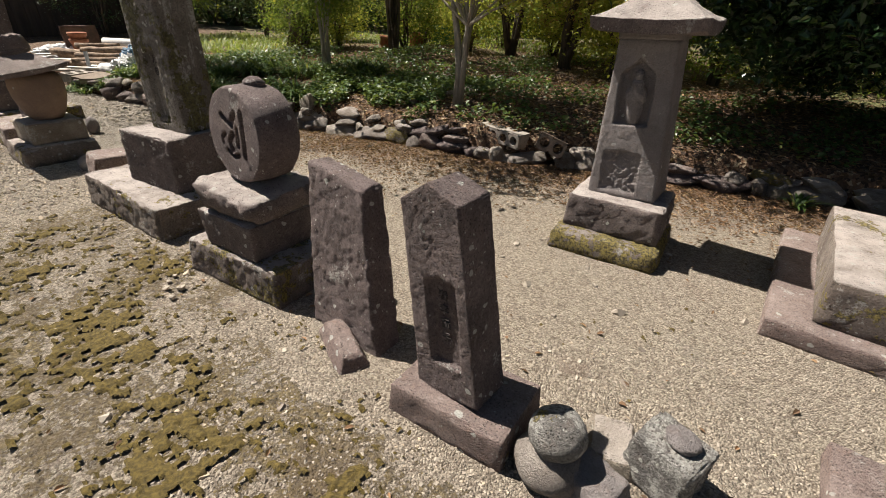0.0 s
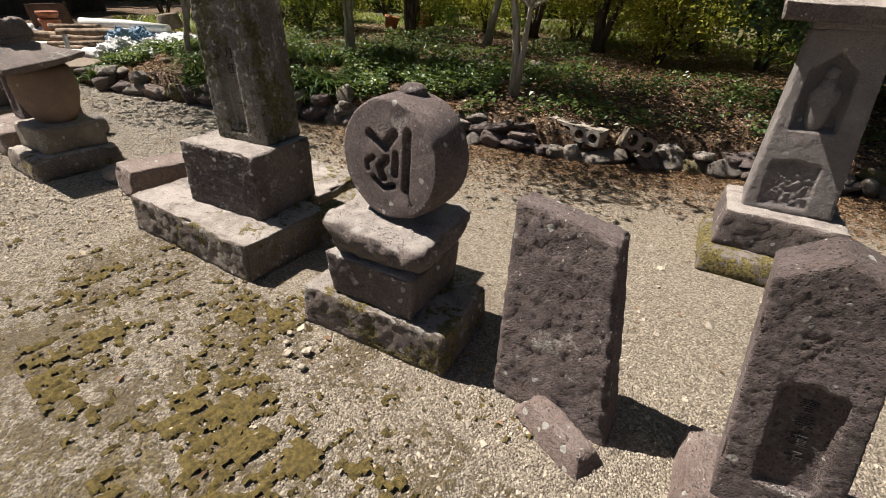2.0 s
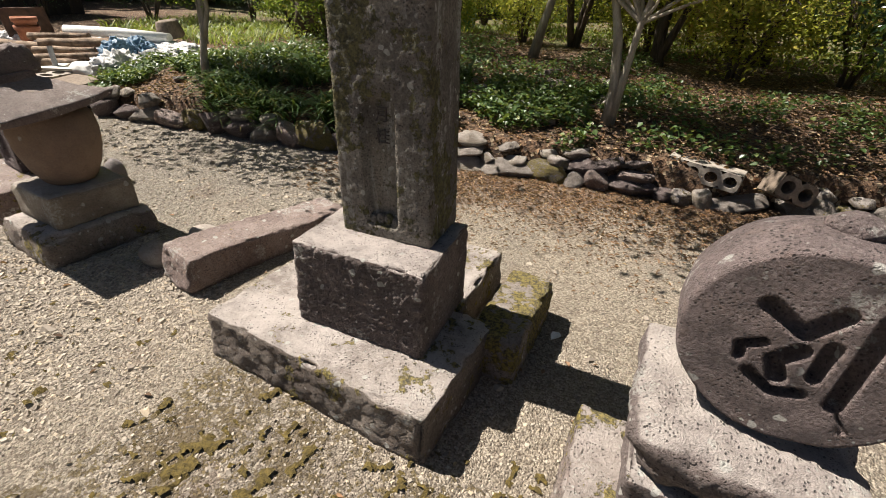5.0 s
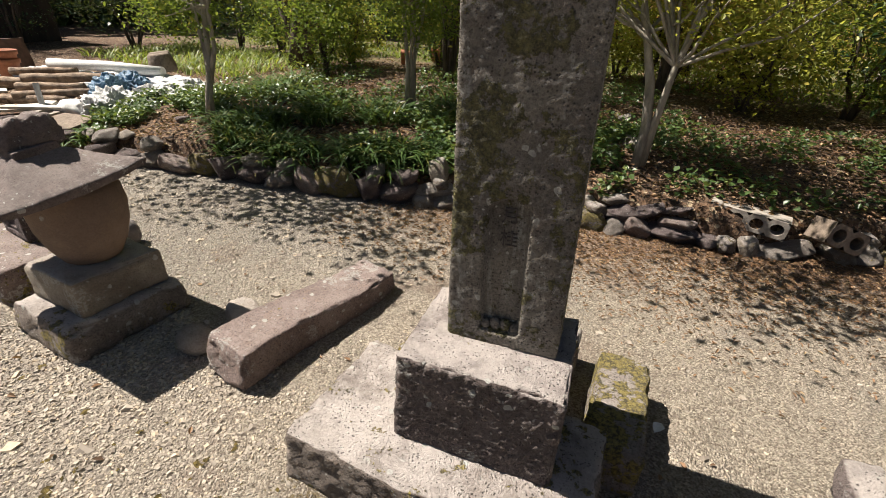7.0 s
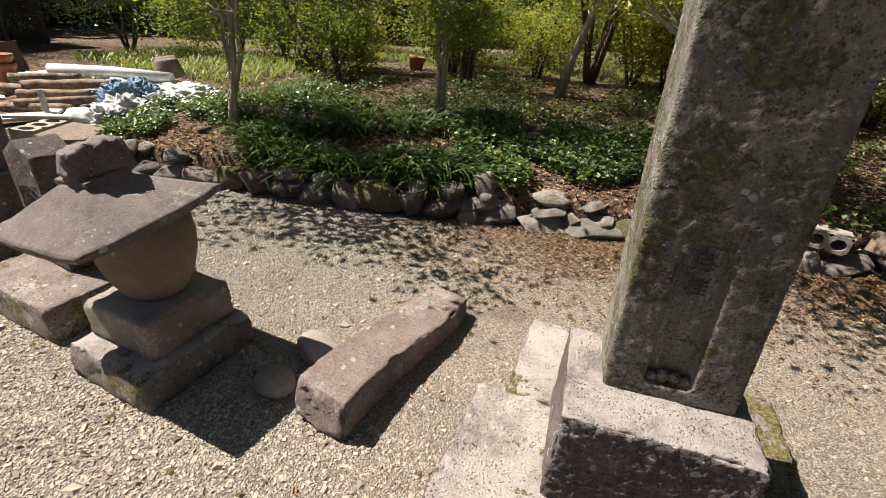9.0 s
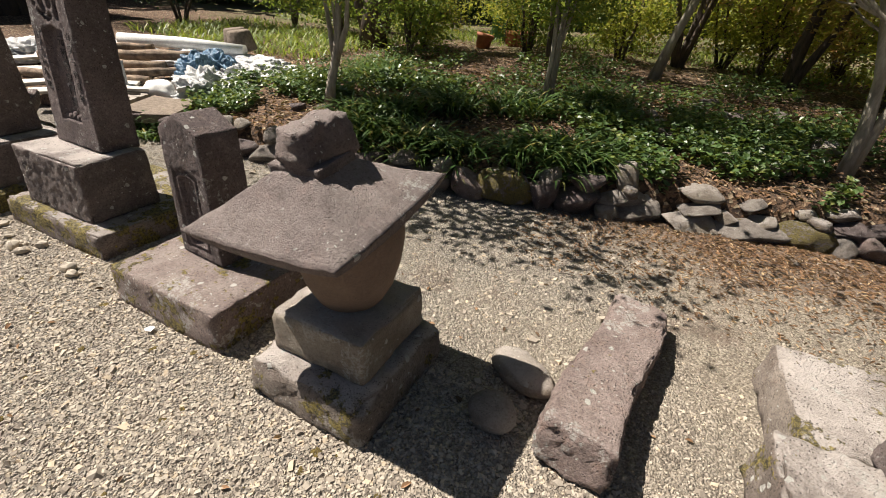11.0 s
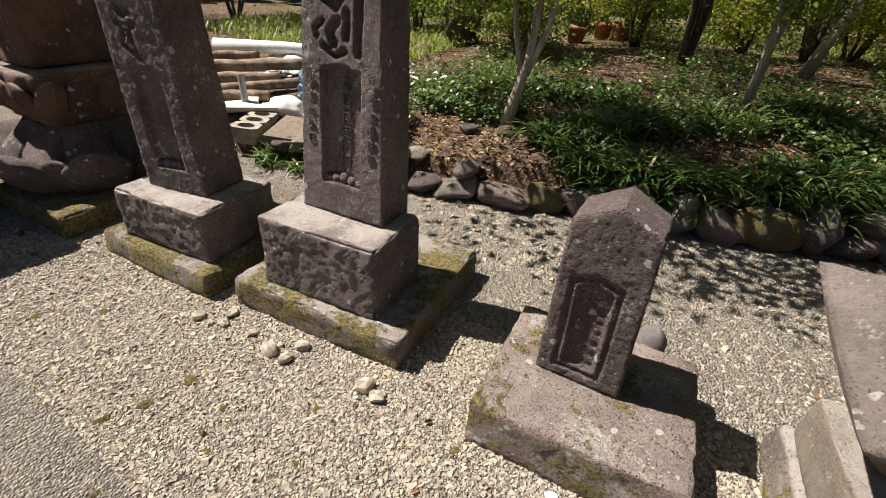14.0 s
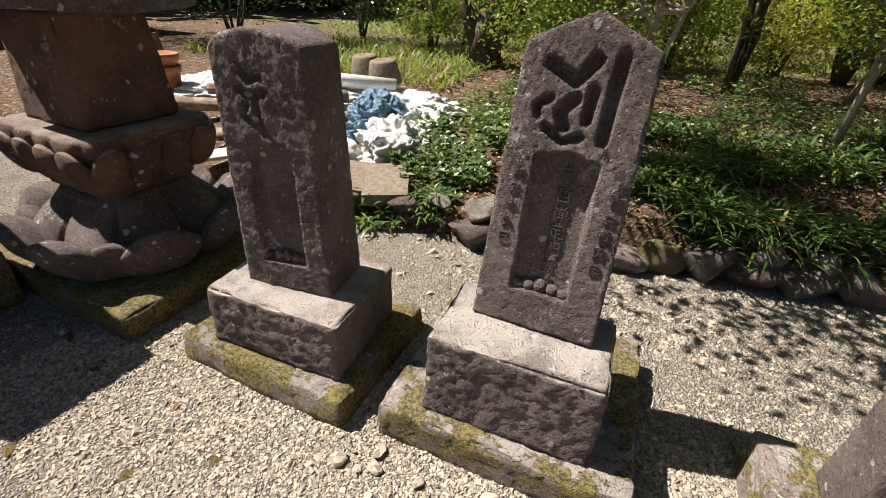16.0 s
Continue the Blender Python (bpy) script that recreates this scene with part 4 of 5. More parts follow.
# ---- loose stones by the graves ----
lone("fallen_slab", rbox(0.29, 1.16, 0.20, 0.03, 0.022, (0.27, 1.1), 0.016, 7, seed=101, chips=0.04, side=lambda P, u: P * np.array([1, 1, 1]) + np.stack((0.025 * np.sin(P[:, 1] * 5), 0 * u, -u * 0.05 * (P[:, 1] + 0.5)), -1)),
     M_RUST, pose(-5.24, 1.88, -0.01, -1, 3, 1), "fallen reddish stone slab with drilled holes", "stone slab")
lone("boulder", blob(0.17, 0.10, 0.10, 102, 0.08), M_SAND, pose(-5.57, 1.66, -0.01, 0, 0, -20), "smooth pale oval boulder beside a fallen slab", "boulder")
lone("boulder", blob(0.10, 0.09, 0.13, 103, 0.08), M_ROCK, pose(-5.57, 1.37, -0.01), "rounded grey boulder in the shade of a slab", "boulder")
lone("boulder", blob(0.13, 0.12, 0.15, 104, 0.06), M_ROCK, pose(-0.75, 1.58, -0.01), "mossy grey boulder carrying a round stone", "boulder")
lone("round_stone", blob(0.105, 0.10, 0.15, 105, 0.05, flat=0.25), M_LICHEN, pose(-0.74, 1.61, 0.115, 6, -6, 0), "round lichened ball stone resting on a boulder", "stone")
g = thing("socket_stone", pose(-0.44, 1.84, 0, 0, 4, -12), "square grey socket stone with rounded tenon and dark lichened side", "stone")
part("block", rbox(0.23, 0.20, 0.20, 0.02, 0.02, (0.21, 0.18), 0.009, seed=106, chips=0.03), M_LICHEN, g)
at(part("tenon", blob(0.06, 0.055, 0.045, 107, 0.08), M_GREY, g), 0.01, 0.01, 0.195)
lone("flat_stone", rbox(0.2, 0.24, 0.09, 0.03, 0.03, (0.15, 0.19), 0.014, seed=108), M_SAND, pose(-0.62, 1.83, -0.02, 5, 0, 20), "flat tan stone lying on the gravel", "stone")
lone("flat_stone", rbox(0.22, 0.2, 0.11, 0.03, 0.03, (0.17, 0.15), 0.014, seed=109), M_GREY, pose(-0.60, 1.62, -0.02, 0, 6, -10), "flat grey stone lying on the gravel", "stone")
lone("boulder", blob(0.07, 0.07, 0.2, 111, 0.08, flat=0.2), M_GREY, pose(-6.98, 1.75, -0.01), "small pale upright stone behind a grave stone", "boulder")
lone("stone_slab", rbox(0.7, 0.5, 0.1, 0.02, 0.04, rough=0.008, seed=110), M_RUST, pose(0.36, 2.15, -0.02, 0, 0, 3), "low brown stone slab set in gravel", "stone slab")


# ---- stone edging of the bed ----
edging = thing("stone_edging", pose(0, 0, 0), "dry-laid edging of mixed field stones along a bed", "stone edging", kind="structure")
ROCK_MESHES = []
for q, mat in enumerate([M_ROCK, M_DARK, M_ROCK, M_SAND, M_PALE, M_RUST, M_ROCK, M_SAND, M_DARK, M_MOSSY]):
    bm = crag(200 + q, 7 + q % 4)
    me = bpy.data.meshes.new("rock")
    bm.to_mesh(me)
    bm.free()
    me.materials.append(mat)
    ROCK_MESHES.append(me)


def rock(x, y, z, sx, sy, sz, k, rz=0.0, rx=0.0, ry=0.0):
    mesh_part("rock", ROCK_MESHES[k % len(ROCK_MESHES)], None, edging, m=pose(x, y, z, rx, ry, rz) @ Matrix.Diagonal((sx, sy, sz, 1)))


x = -9.3
k = 0
while x < 2.6:
    y = float(edge_y(x))
    dark = x < -5.9
    wd = rng.uniform(0.20, 0.36) if dark else rng.choice([0.15, 0.2, 0.3, 0.4]) * rng.uniform(0.85, 1.2)
    ht = rng.uniform(0.17, 0.30) if dark else rng.uniform(0.10, 0.2)
    if x < -8.4:
        ht *= 0.75
    slope = math.degrees(math.atan2(float(edge_y(x + 0.3)) - y, 0.3))
    rock(x + wd / 2, float(edge_y(x + wd / 2)) + 0.04, -0.03, wd * 1.06, rng.uniform(0.18, 0.26), ht + 0.03, (1, 8, 0, 5, 9)[k % 5] if dark else k * 3 + 1, slope + rng.normal(0, 8), rng.normal(0, 5), rng.normal(0, 5))
    if not dark and not -3.75 < x < -2.6:
        for lay in range(2 if -5.4 < x < -3.6 else 1):
            w2 = rng.choice([0.16, 0.25, 0.36]) * rng.uniform(0.85, 1.15)
            rock(x + wd * 0.5 + rng.uniform(-0.08, 0.08), float(edge_y(x + wd / 2)) + 0.1 + 0.07 * lay, 0.09 + 0.09 * lay, w2 * 1.1, rng.uniform(0.16, 0.24), rng.uniform(0.08, 0.15), k * 7 + lay * 3 + 2,
                 slope + rng.normal(0, 14), rng.normal(0, 7), rng.normal(0, 8))
    elif dark and rng.random() < 0.45:
        rock(x + wd * 0.6, y + 0.15, 0.16, rng.uniform(0.16, 0.26), 0.2, rng.uniform(0.12, 0.2), k, rng.uniform(0, 60))
    x += wd
    k += 1
rock(-5.72, 3.86, 0.2, 0.2, 0.17, 0.26, 3, 20, 0, 8)
rock(-5.62, 3.80, 0.14, 0.15, 0.14, 0.14, 4, 50)
# loose stones scattered in the bed
for q in range(46):
    px, py = rng.normal(-5.5, 0.75), rng.normal(5.6, 0.55)
    rock(px, py, bed_height(px, py) - 0.03, rng.uniform(0.1, 0.26), rng.uniform(0.1, 0.2), rng.uniform(0.06, 0.16), q * 3, rng.uniform(0, 180))
for px, py, sz in ((-8.85, 3.32, 0.17), (-8.5, 3.36, 0.15), (-9.0, 2.75, 0.17), (-9.75, 2.5, 0.22), (-10.15, 2.4, 0.22), (-9.5, 2.6, 0.16)):
    rock(px, py, max(0, bed_height(px, py)) - 0.02, sz, sz * 0.8, sz * 0.62, int(px * -7) % 10, px * 40)


def hollow_block(name, length, width, height, cells, m, label, material):
    """A concrete block with cells open at both faces; the faces lie at +z and -z."""
    bm = bmesh.new()
    pitch, ns = length / cells, 16
    for z in (0, height):
        for c in range(cells):
            cx = -length / 2 + pitch * (c + 0.5)
            outer, inner = [], []
            for s in range(ns):
                a = 2 * math.pi * (s + 0.5) / ns
                u, v = math.cos(a), math.sin(a)
                f = 1 / max(abs(u), abs(v))
                outer.append((cx + u * f * pitch / 2, v * f * width / 2, z))
                inner.append((cx + u * pitch * 0.34, v * width * 0.31, z))
            vo, vi = [bm.verts.new(p) for p in outer], [bm.verts.new(p) for p in inner]
            for s in range(ns):
                q = (vo[s], vo[(s + 1) % ns], vi[(s + 1) % ns], vi[s])
                bm.faces.new(q if z else q[::-1])
            if z:
                wall = [bm.verts.new((p[0], p[1], 0)) for p in inner]
                for s in range(ns):
                    bm.faces.new((vi[s], vi[(s + 1) % ns], wall[(s + 1) % ns], wall[s]))
    h = [(sx * length / 2, sy * width / 2) for sx, sy in ((-1, -1), (1, -1), (1, 1), (-1, 1))]
    for (ax, ay), (bx2, by2) in zip(h, h[1:] + h[:1]):
        bm.faces.new([bm.verts.new(p) for p in ((ax, ay, 0), (bx2, by2, 0), (bx2, by2, height), (ax, ay, height))])
    bmesh.ops.remove_doubles(bm, verts=bm.verts, dist=0.0005)
    return lone(name, bm, material, m, label, "concrete block", "concrete blocks")


hollow_block("concrete_block", 0.58, 0.15, 0.19, 4, pose(-3.20, 4.84, 0.235, 90, 3, -4), "weathered hollow concrete block lying on the stone edging", M_CONC)
hollow_block("concrete_block", 0.30, 0.17, 0.22, 2, pose(-2.66, 4.86, 0.22, 78, 20, 25), "broken brown concrete block tilted on the stone edging", M_PAVER)


# ---- trees and shrubs ----
def tree(name, x, y, label, trunk_pts, radius, crowns, leaf_mat, bark, leaf=0.05, count=4000, limbs=10, sides=9, seed=1, category="tree", base=None, shade_clouds=()):
    """A tapered trunk with limbs that reach into clumps of leaves; crowns are (x, y, z, rx, ry, rz) relative to the
    foot. Unseen leaf clouds overhead can be added to cast shade.
    """
    r = np.random.default_rng(seed)
    z0 = (bed_height(x, y) if base is None else base) - 0.06
    t = thing(name, pose(x, y, z0), label, category)
    bm = bmesh.new()
    for pts, rad in zip(trunk_pts, radius):
        n = len(pts)
        tube(bm, pts, [rad * (1.25 if i == 0 else 1) * (1 - 0.6 * i / (n - 1)) for i in range(n)], sides, wob=0.25, seed=seed)
    tips = []
    for cx, cy, cz, rx, ry, rz in crowns:
        for q in range(limbs):
            src = trunk_pts[r.integers(len(trunk_pts))]
            a = Vector(src[r.integers(len(src) // 2, len(src))])
            d = r.normal(0, 1, 3)
            d /= np.linalg.norm(d)
            b = Vector((cx + d[0] * rx * 0.8, cy + d[1] * ry * 0.8, max(0.2, cz + d[2] * rz * 0.8)))
            mid = a.lerp(b, 0.5) + Vector(r.normal(0, 0.07, 3)) + Vector((0, 0, 0.06))
            rr = min(radius) * 0.42
            tube(bm, [a, a.lerp(mid, 0.5) + Vector(r.normal(0, 0.03, 3)), mid, mid.lerp(b, 0.5) + Vector(r.normal(0, 0.04, 3)), b], [rr, rr * 0.8, rr * 0.6, rr * 0.4, rr * 0.2], 5, False, 0.2, seed)
            tips += [b, mid.lerp(b, 0.5), mid]
    part("trunk", bm, bark, t)
    tips = np.array([p[:] for p in tips])
    vol = np.array([[c[0], c[1], c[2]] for c in crowns])
    rad = np.array([[c[3], c[4], c[5]] for c in crowns])
    per = 26
    nc = max(1, count // per)
    which = r.integers(len(vol), size=nc)
    dd = r.normal(0, 1, (nc, 3))
    dd /= np.linalg.norm(dd, axis=1)[:, None]
    centres = vol[which] + dd * rad[which] * (r.uniform(0.15, 1.0, nc) ** 0.5)[:, None]
    use = r.random(nc) < 0.4
    centres[use] = tips[r.integers(len(tips), size=int(use.sum()))]
    spread = leaf * 2.6
    pos = np.repeat(centres, per, 0) + r.normal(0, 1, (nc * per, 3)) * np.array([spread, spread, spread * 0.55])
    pos = pos[pos[:, 2] > 0.08]
    mesh_part("crown", leaf_mesh("crown", pos, leaf, r, 0.55, 0.55), leaf_mat, t)
    # unseen leaf clouds, often well off the trunk, added to cast dappled shade
    if shade_clouds:
        pts = []
        for cx, cy, cz, rx, ry, rz, m in shade_clouds:
            m = m * 2
            cc = np.array((cx, cy, cz)) + r.normal(0, 0.5, (m // 30 + 1, 3)) * np.array((rx, ry, rz))
            pts.append((np.repeat(cc, 30, 0) + r.normal(0, 0.2, (len(cc) * 30, 3)))[:m])
        mesh_part("upper_crown", leaf_mesh("upper_crown", np.concatenate(pts), 0.07, r, 0.5, 0.6), leaf_mat, t)
    return t


def stems(n, spread, height, r, lean=(0, 0)):
    out = []
    for _ in range(n):
        a, e = r.uniform(0, 6.28), r.uniform(0.3, 1)
        p = [(0.06 * math.cos(a) * e, 0.06 * math.sin(a) * e, 0)]
        for k in range(1, 5):
            u = k / 4
            p.append((math.cos(a) * spread * e * u + lean[0] * u + r.normal(0, 0.03), math.sin(a) * spread * e * u + lean[1] * u + r.normal(0, 0.03), height * u * r.uniform(0.92, 1.08)))
        out.append(p)
    return out


tr = np.random.default_rng(3)
tree("small_tree", -4.2, 5.1, "slender pale-barked tree forking above a leaf-strewn bed", [[(0, 0, 0), (-0.01, 0.02, 0.4), (-0.08, 0.05, 0.8), (-0.22, 0.1, 1.2), (-0.5, 0.1, 2.0), (-0.6, 0.2, 3.0)],
     [(0.02, 0.02, 0.05), (0.06, 0.02, 0.5), (0.10, 0.0, 0.95), (0.22, 0.1, 1.5), (0.3, 0.2, 2.4)]], [0.055, 0.042], [(-0.2, 0.2, 2.3, 1.1, 1.0, 0.7), (0.5, 0.2, 1.5, 0.8, 0.6, 0.4), (-1.0, 0.1, 1.7, 0.7, 0.6, 0.4)], M_YELLOW, M_BARK, 0.05, 6500, 16, seed=11, shade_clouds=((-0.7, -1.4, 2.7, 1.0, 0.8, 0.4, 500), (-0.6, 0.2, 3.3, 1.5, 1.2, 0.7, 300)))
tree("small_tree", -8.6, 3.5, "small pale tree leaning over the bed with sparse foliage", [[(0, 0, 0), (0.05, 0.0, 0.3), (0.12, 0.02, 0.6), (0.14, 0.05, 1.1), (0.2, 0.1, 2.2)], [(0.1, 0.02, 0.5), (0.22, 0.05, 0.8), (0.3, 0.0, 1.2), (0.55, 0.0, 1.9)],
     [(0.1, 0.02, 0.45), (-0.05, 0.1, 0.8), (-0.15, 0.1, 1.3), (-0.3, 0.1, 1.8)]], [0.05, 0.028, 0.03], [(0.1, 0.1, 1.5, 0.95, 0.7, 0.6), (0.2, 0.1, 2.5, 1.1, 0.8, 0.6), (-0.7, 0.2, 1.2, 0.5, 0.4, 0.35)], M_SHRUB, M_BARK, 0.045, 8000, 18, seed=12, shade_clouds=((0.9, -0.9, 2.5, 0.9, 0.5, 0.4, 260), (-0.2, -0.4, 2.9, 1.2, 0.7, 0.5, 380), (-0.8, 0.6, 3.2, 1.3, 1.0, 0.6, 420), (-0.6, -1.1, 2.6, 1.0, 0.4, 0.4, 420)))
tree("small_tree", -6.9, 5.05, "small tree with thin forked stems in the bed", stems(4, 0.3, 2.4, tr), [0.03, 0.028, 0.024, 0.02], [(0, 0.1, 2.0, 0.9, 0.8, 0.7), (0.1, 0, 1.2, 0.5, 0.5, 0.35)], M_SHRUB, M_BARK, 0.045, 6500, 14, seed=13, shade_clouds=((-0.8, -0.2, 3.0, 1.4, 1.1, 0.6, 380),))
tree("shrub_tree", -7.7, 7.2, "clump of many dark upright stems with light leaves", stems(9, 0.35, 3.0, tr), [0.045, 0.04, 0.035, 0.04, 0.03, 0.03, 0.035, 0.03, 0.03], [(0, 0, 2.3, 1.4, 1.3, 1.0), (0.3, -0.2, 4.0, 1.8, 1.6, 1.0)], M_YELLOW, M_BARKD, 0.055, 6500, 12, seed=14, shade_clouds=((-1.8, -1.4, 4.6, 2.2, 1.8, 0.6, 700),))
tree("small_tree", -6.3, 7.7, "leaning grey trunk rising out of the bed", [[(0, 0, 0), (0.12, 0, 0.6), (0.3, 0.05, 1.3), (0.6, 0.1, 2.4), (0.9, 0.1, 4.0)]], [0.075], [(0.6, 0, 2.6, 1.2, 1.1, 0.8), (0.6, 0, 4.4, 2.0, 1.8, 1.0)], M_YELLOW, M_BARK, 0.06, 6500, 12, seed=15, shade_clouds=((-2.2, -2.6, 4.8, 2.2, 1.8, 0.6, 1000),))
tree("small_tree", -4.6, 8.6, "dark-trunked tree with russet spring foliage", [[(0, 0, 0), (-0.05, 0, 0.6), (0, 0.1, 1.4), (-0.1, 0.1, 3.6)], [(0, 0, 0.1), (0.2, 0, 0.7), (0.45, 0, 1.6), (0.6, 0, 2.6)]], [0.11, 0.06], [(0, 0, 1.6, 1.6, 1.2, 0.9), (0.4, 0.3, 2.8, 1.4, 1.1, 0.7)], M_MAPLE, M_BARKD, 0.06, 9000, 16, seed=16, shade_clouds=((-2.6, -3.0, 4.6, 2.0, 1.4, 0.5, 650),))
tree("small_tree", -3.3, 9.8, "dark-trunked tree behind the bed with yellow leaves", [[(0, 0, 0), (0.05, 0, 0.7), (0.0, 0.1, 1.6), (0.1, 0.1, 3.6)]], [0.13], [(0, 0, 1.6, 1.7, 1.2, 0.9), (0.2, 0.3, 2.9, 1.4, 1.1, 0.7)], M_YELLOW, M_BARKD, 0.06, 9000, 14, seed=17, shade_clouds=((-2.0, -3.6, 4.8, 1.6, 1.2, 0.5, 400),))
tree("large_tree", -11.3, 7.3, "thick dark trunk with many low branches", [[(0, 0, 0), (0.05, 0, 0.8), (0.1, 0.1, 2.0), (0.2, 0.2, 5.0)], [(0.1, 0, 0.3), (0.5, 0.1, 0.9), (0.9, 0.1, 1.8), (1.1, 0.2, 3.0)], [(-0.1, 0, 0.3), (-0.5, 0.1, 1.0), (-0.9, 0.1, 2.2)]], [0.24, 0.13, 0.12],
     [(0.8, -0.2, 1.6, 1.3, 1.0, 0.6), (0, 0, 4.4, 2.6, 2.4, 1.2)], M_SHRUB, M_BARKD, 0.06, 9000, 18, seed=18, shade_clouds=((-0.2, -2.2, 5.5, 2.4, 1.6, 0.6, 600),))
tree("small_tree", -6.2, 9.2, "cluster of dark reddish stems spreading from the ground", stems(8, 1.1, 2.6, tr), [0.06, 0.05, 0.05, 0.04, 0.04, 0.05, 0.04, 0.04], [(0.2, 0, 1.9, 1.8, 1.2, 0.8)], M_SHRUB, M_BARKD, 0.055, 8000, 14, seed=19)
tree("camellia", 0.5, 7.9, "dense dark camellia with glossy leaves down to the ground", [[(0, 0, 0), (0.05, 0, 0.6), (0, 0.1, 1.5), (0.1, 0.1, 3.6)], [(0, 0, 0.1), (-0.4, -0.2, 0.8), (-0.9, -0.4, 2.0)]], [0.12, 0.08],
     [(-0.5, -0.3, 1.5, 1.9, 1.4, 1.2), (0.8, -0.2, 2.4, 2.4, 1.6, 1.6), (-1.4, -0.1, 1.9, 1.3, 1.1, 1.2), (-0.2, -0.3, 3.5, 2.2, 1.6, 1.0), (-1.6, 0.1, 0.85, 0.9, 0.8, 0.55), (-2.2, -1.4, 1.35, 0.85, 0.7, 0.6), (-1.1, -1.5, 1.3, 1.0, 0.8, 0.7), (0.4, -1.2, 1.4, 1.2, 0.8, 0.8)], M_CAMEL, M_BARKD, 0.085, 40000, 14, seed=20, shade_clouds=((-1.7, -2.1, 2.9, 1.7, 0.9, 0.5, 3600), (-0.2, -1.6, 3.3, 1.8, 1.0, 0.5, 3200), (-0.4, -0.6, 4.6, 2.4, 1.6, 0.8, 2600), (-3.0, -2.3, 2.7, 1.0, 0.8, 0.4, 2000), (-2.6, -1.2, 3.0, 1.6, 1.2, 0.4, 2600)))
tree("camellia", 3.6, 7.6, "dense dark camellia shading the tombs", [[(0, 0, 0), (0.05, 0, 0.6), (0, 0.1, 1.5), (0.1, 0.1, 3.6)]], [0.12], [(0, -0.2, 1.8, 1.9, 1.5, 1.5), (0.3, 0, 3.4, 2.0, 1.8, 1.2)], M_CAMEL, M_BARKD, 0.09, 9000, 10, seed=21)
SHRUBS = [(-3.5, 8.2, M_YELLOW, 0.85), (-5.0, 9.5, M_YELLOW, 0.95), (-7.1, 8.9, M_YELLOW, 0.8), (-10.6, 8.0, M_YELLOW, 0.8), (-9.9, 6.6, M_SHRUB, 0.9), (-5.6, 9.9, M_YELLOW, 1.1), (-8.6, 8.4, M_SHRUB, 1.0), (-2.2, 9.0, M_SHRUB, 1.1), (-3.9, 10.6, M_MAPLE, 1.2), (-1.0, 10.2, M_YELLOW, 1.3), (-12.6, 7.9, M_SHRUB, 0.9), (-12.8, 9.6, M_SHRUB, 1.4), (-10.2, 10.8, M_YELLOW, 1.6), (-9.0, 9.4, M_YELLOW, 1.0), (-8.2, 12.0, M_SHRUB, 1.8), (-5.6, 12.2, M_YELLOW, 1.7), (-4.6, 11.2, M_YELLOW, 1.2), (-2.6, 12.6, M_YELLOW, 1.7), (-1.4, 11.4, M_MAPLE, 1.2), (-14.5, 8.2, M_CAMEL, 1.7),
          (1.6, 13.0, M_SHRUB, 2.0), (-7.3, 10.4, M_SHRUB, 0.9), (-16.4, 6.6, M_CAMEL, 1.9), (-13.6, 12.5, M_CAMEL, 2.4), (-18.5, 5.0, M_CAMEL, 2.2), (-6.6, 14.5, M_SHRUB, 2.2), (-11.0, 14.0, M_SHRUB, 2.3)]
for q, (px, py, mat, sz) in enumerate(SHRUBS):
    words = "glossy dark green" if mat == M_CAMEL else "russet" if mat == M_MAPLE else "sunlit yellow-green" if mat == M_YELLOW else "light green"
    tree("shrub", px, py, words + " garden shrub behind the grave yard", stems(5, 0.5 * sz, 1.2 * sz, tr), [0.035, 0.03, 0.03, 0.03, 0.03], [(0, 0, 0.85 * sz, 0.95 * sz, 0.8 * sz, 0.7 * sz)], mat, M_BARKD, 0.06, int(3800 * sz), 9, 6, seed=40 + q, category="shrub")

# far woods close the view
fr = np.random.default_rng(9)
n = 16000
ang = fr.uniform(radians(20), radians(188), n)
rad = fr.uniform(19, 25, n)
wx, wy = -5 + rad * np.cos(ang), 1 + rad * np.sin(ang)
clump = np.array([noise.noise(Vector((a * 9, 0, 0))) for a in ang])
wz = fr.uniform(0, 1, n) ** 0.8 * (6.5 + 2.5 * clump) + 0.3
tagged(mesh_part("far_woods", leaf_mesh("far_woods", np.stack((wx, wy, wz), -1), 0.62, fr, 0.7, 0.7), M_CAMEL, None), "dark green woods beyond the garden", "woods", kind="stuff")
trunks = bmesh.new()
for q in range(46):
    a, rr = fr.uniform(radians(20), radians(188)), fr.uniform(20, 27)
    px, py = -5 + rr * math.cos(a), 1 + rr * math.sin(a)
    tube(trunks, [(px, py, 0), (px + 0.1, py, 3), (px, py + 0.2, 8)], [0.22, 0.18, 0.1], 7)
tagged(part("far_trunks", trunks, M_BARKD, None), "dark trunks standing in the far woods", "woods", kind="stuff")
# near-black ring behind the trunks, painting the woods' shade as a wall
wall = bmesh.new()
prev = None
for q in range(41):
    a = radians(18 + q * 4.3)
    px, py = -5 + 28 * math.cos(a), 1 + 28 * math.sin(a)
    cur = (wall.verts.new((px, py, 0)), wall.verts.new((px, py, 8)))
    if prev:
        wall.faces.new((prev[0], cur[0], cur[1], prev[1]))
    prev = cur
tagged(part("backdrop", wall, M_TIMBER_SHADE, None), "deep shade of the woods", "backdrop", kind="structure")


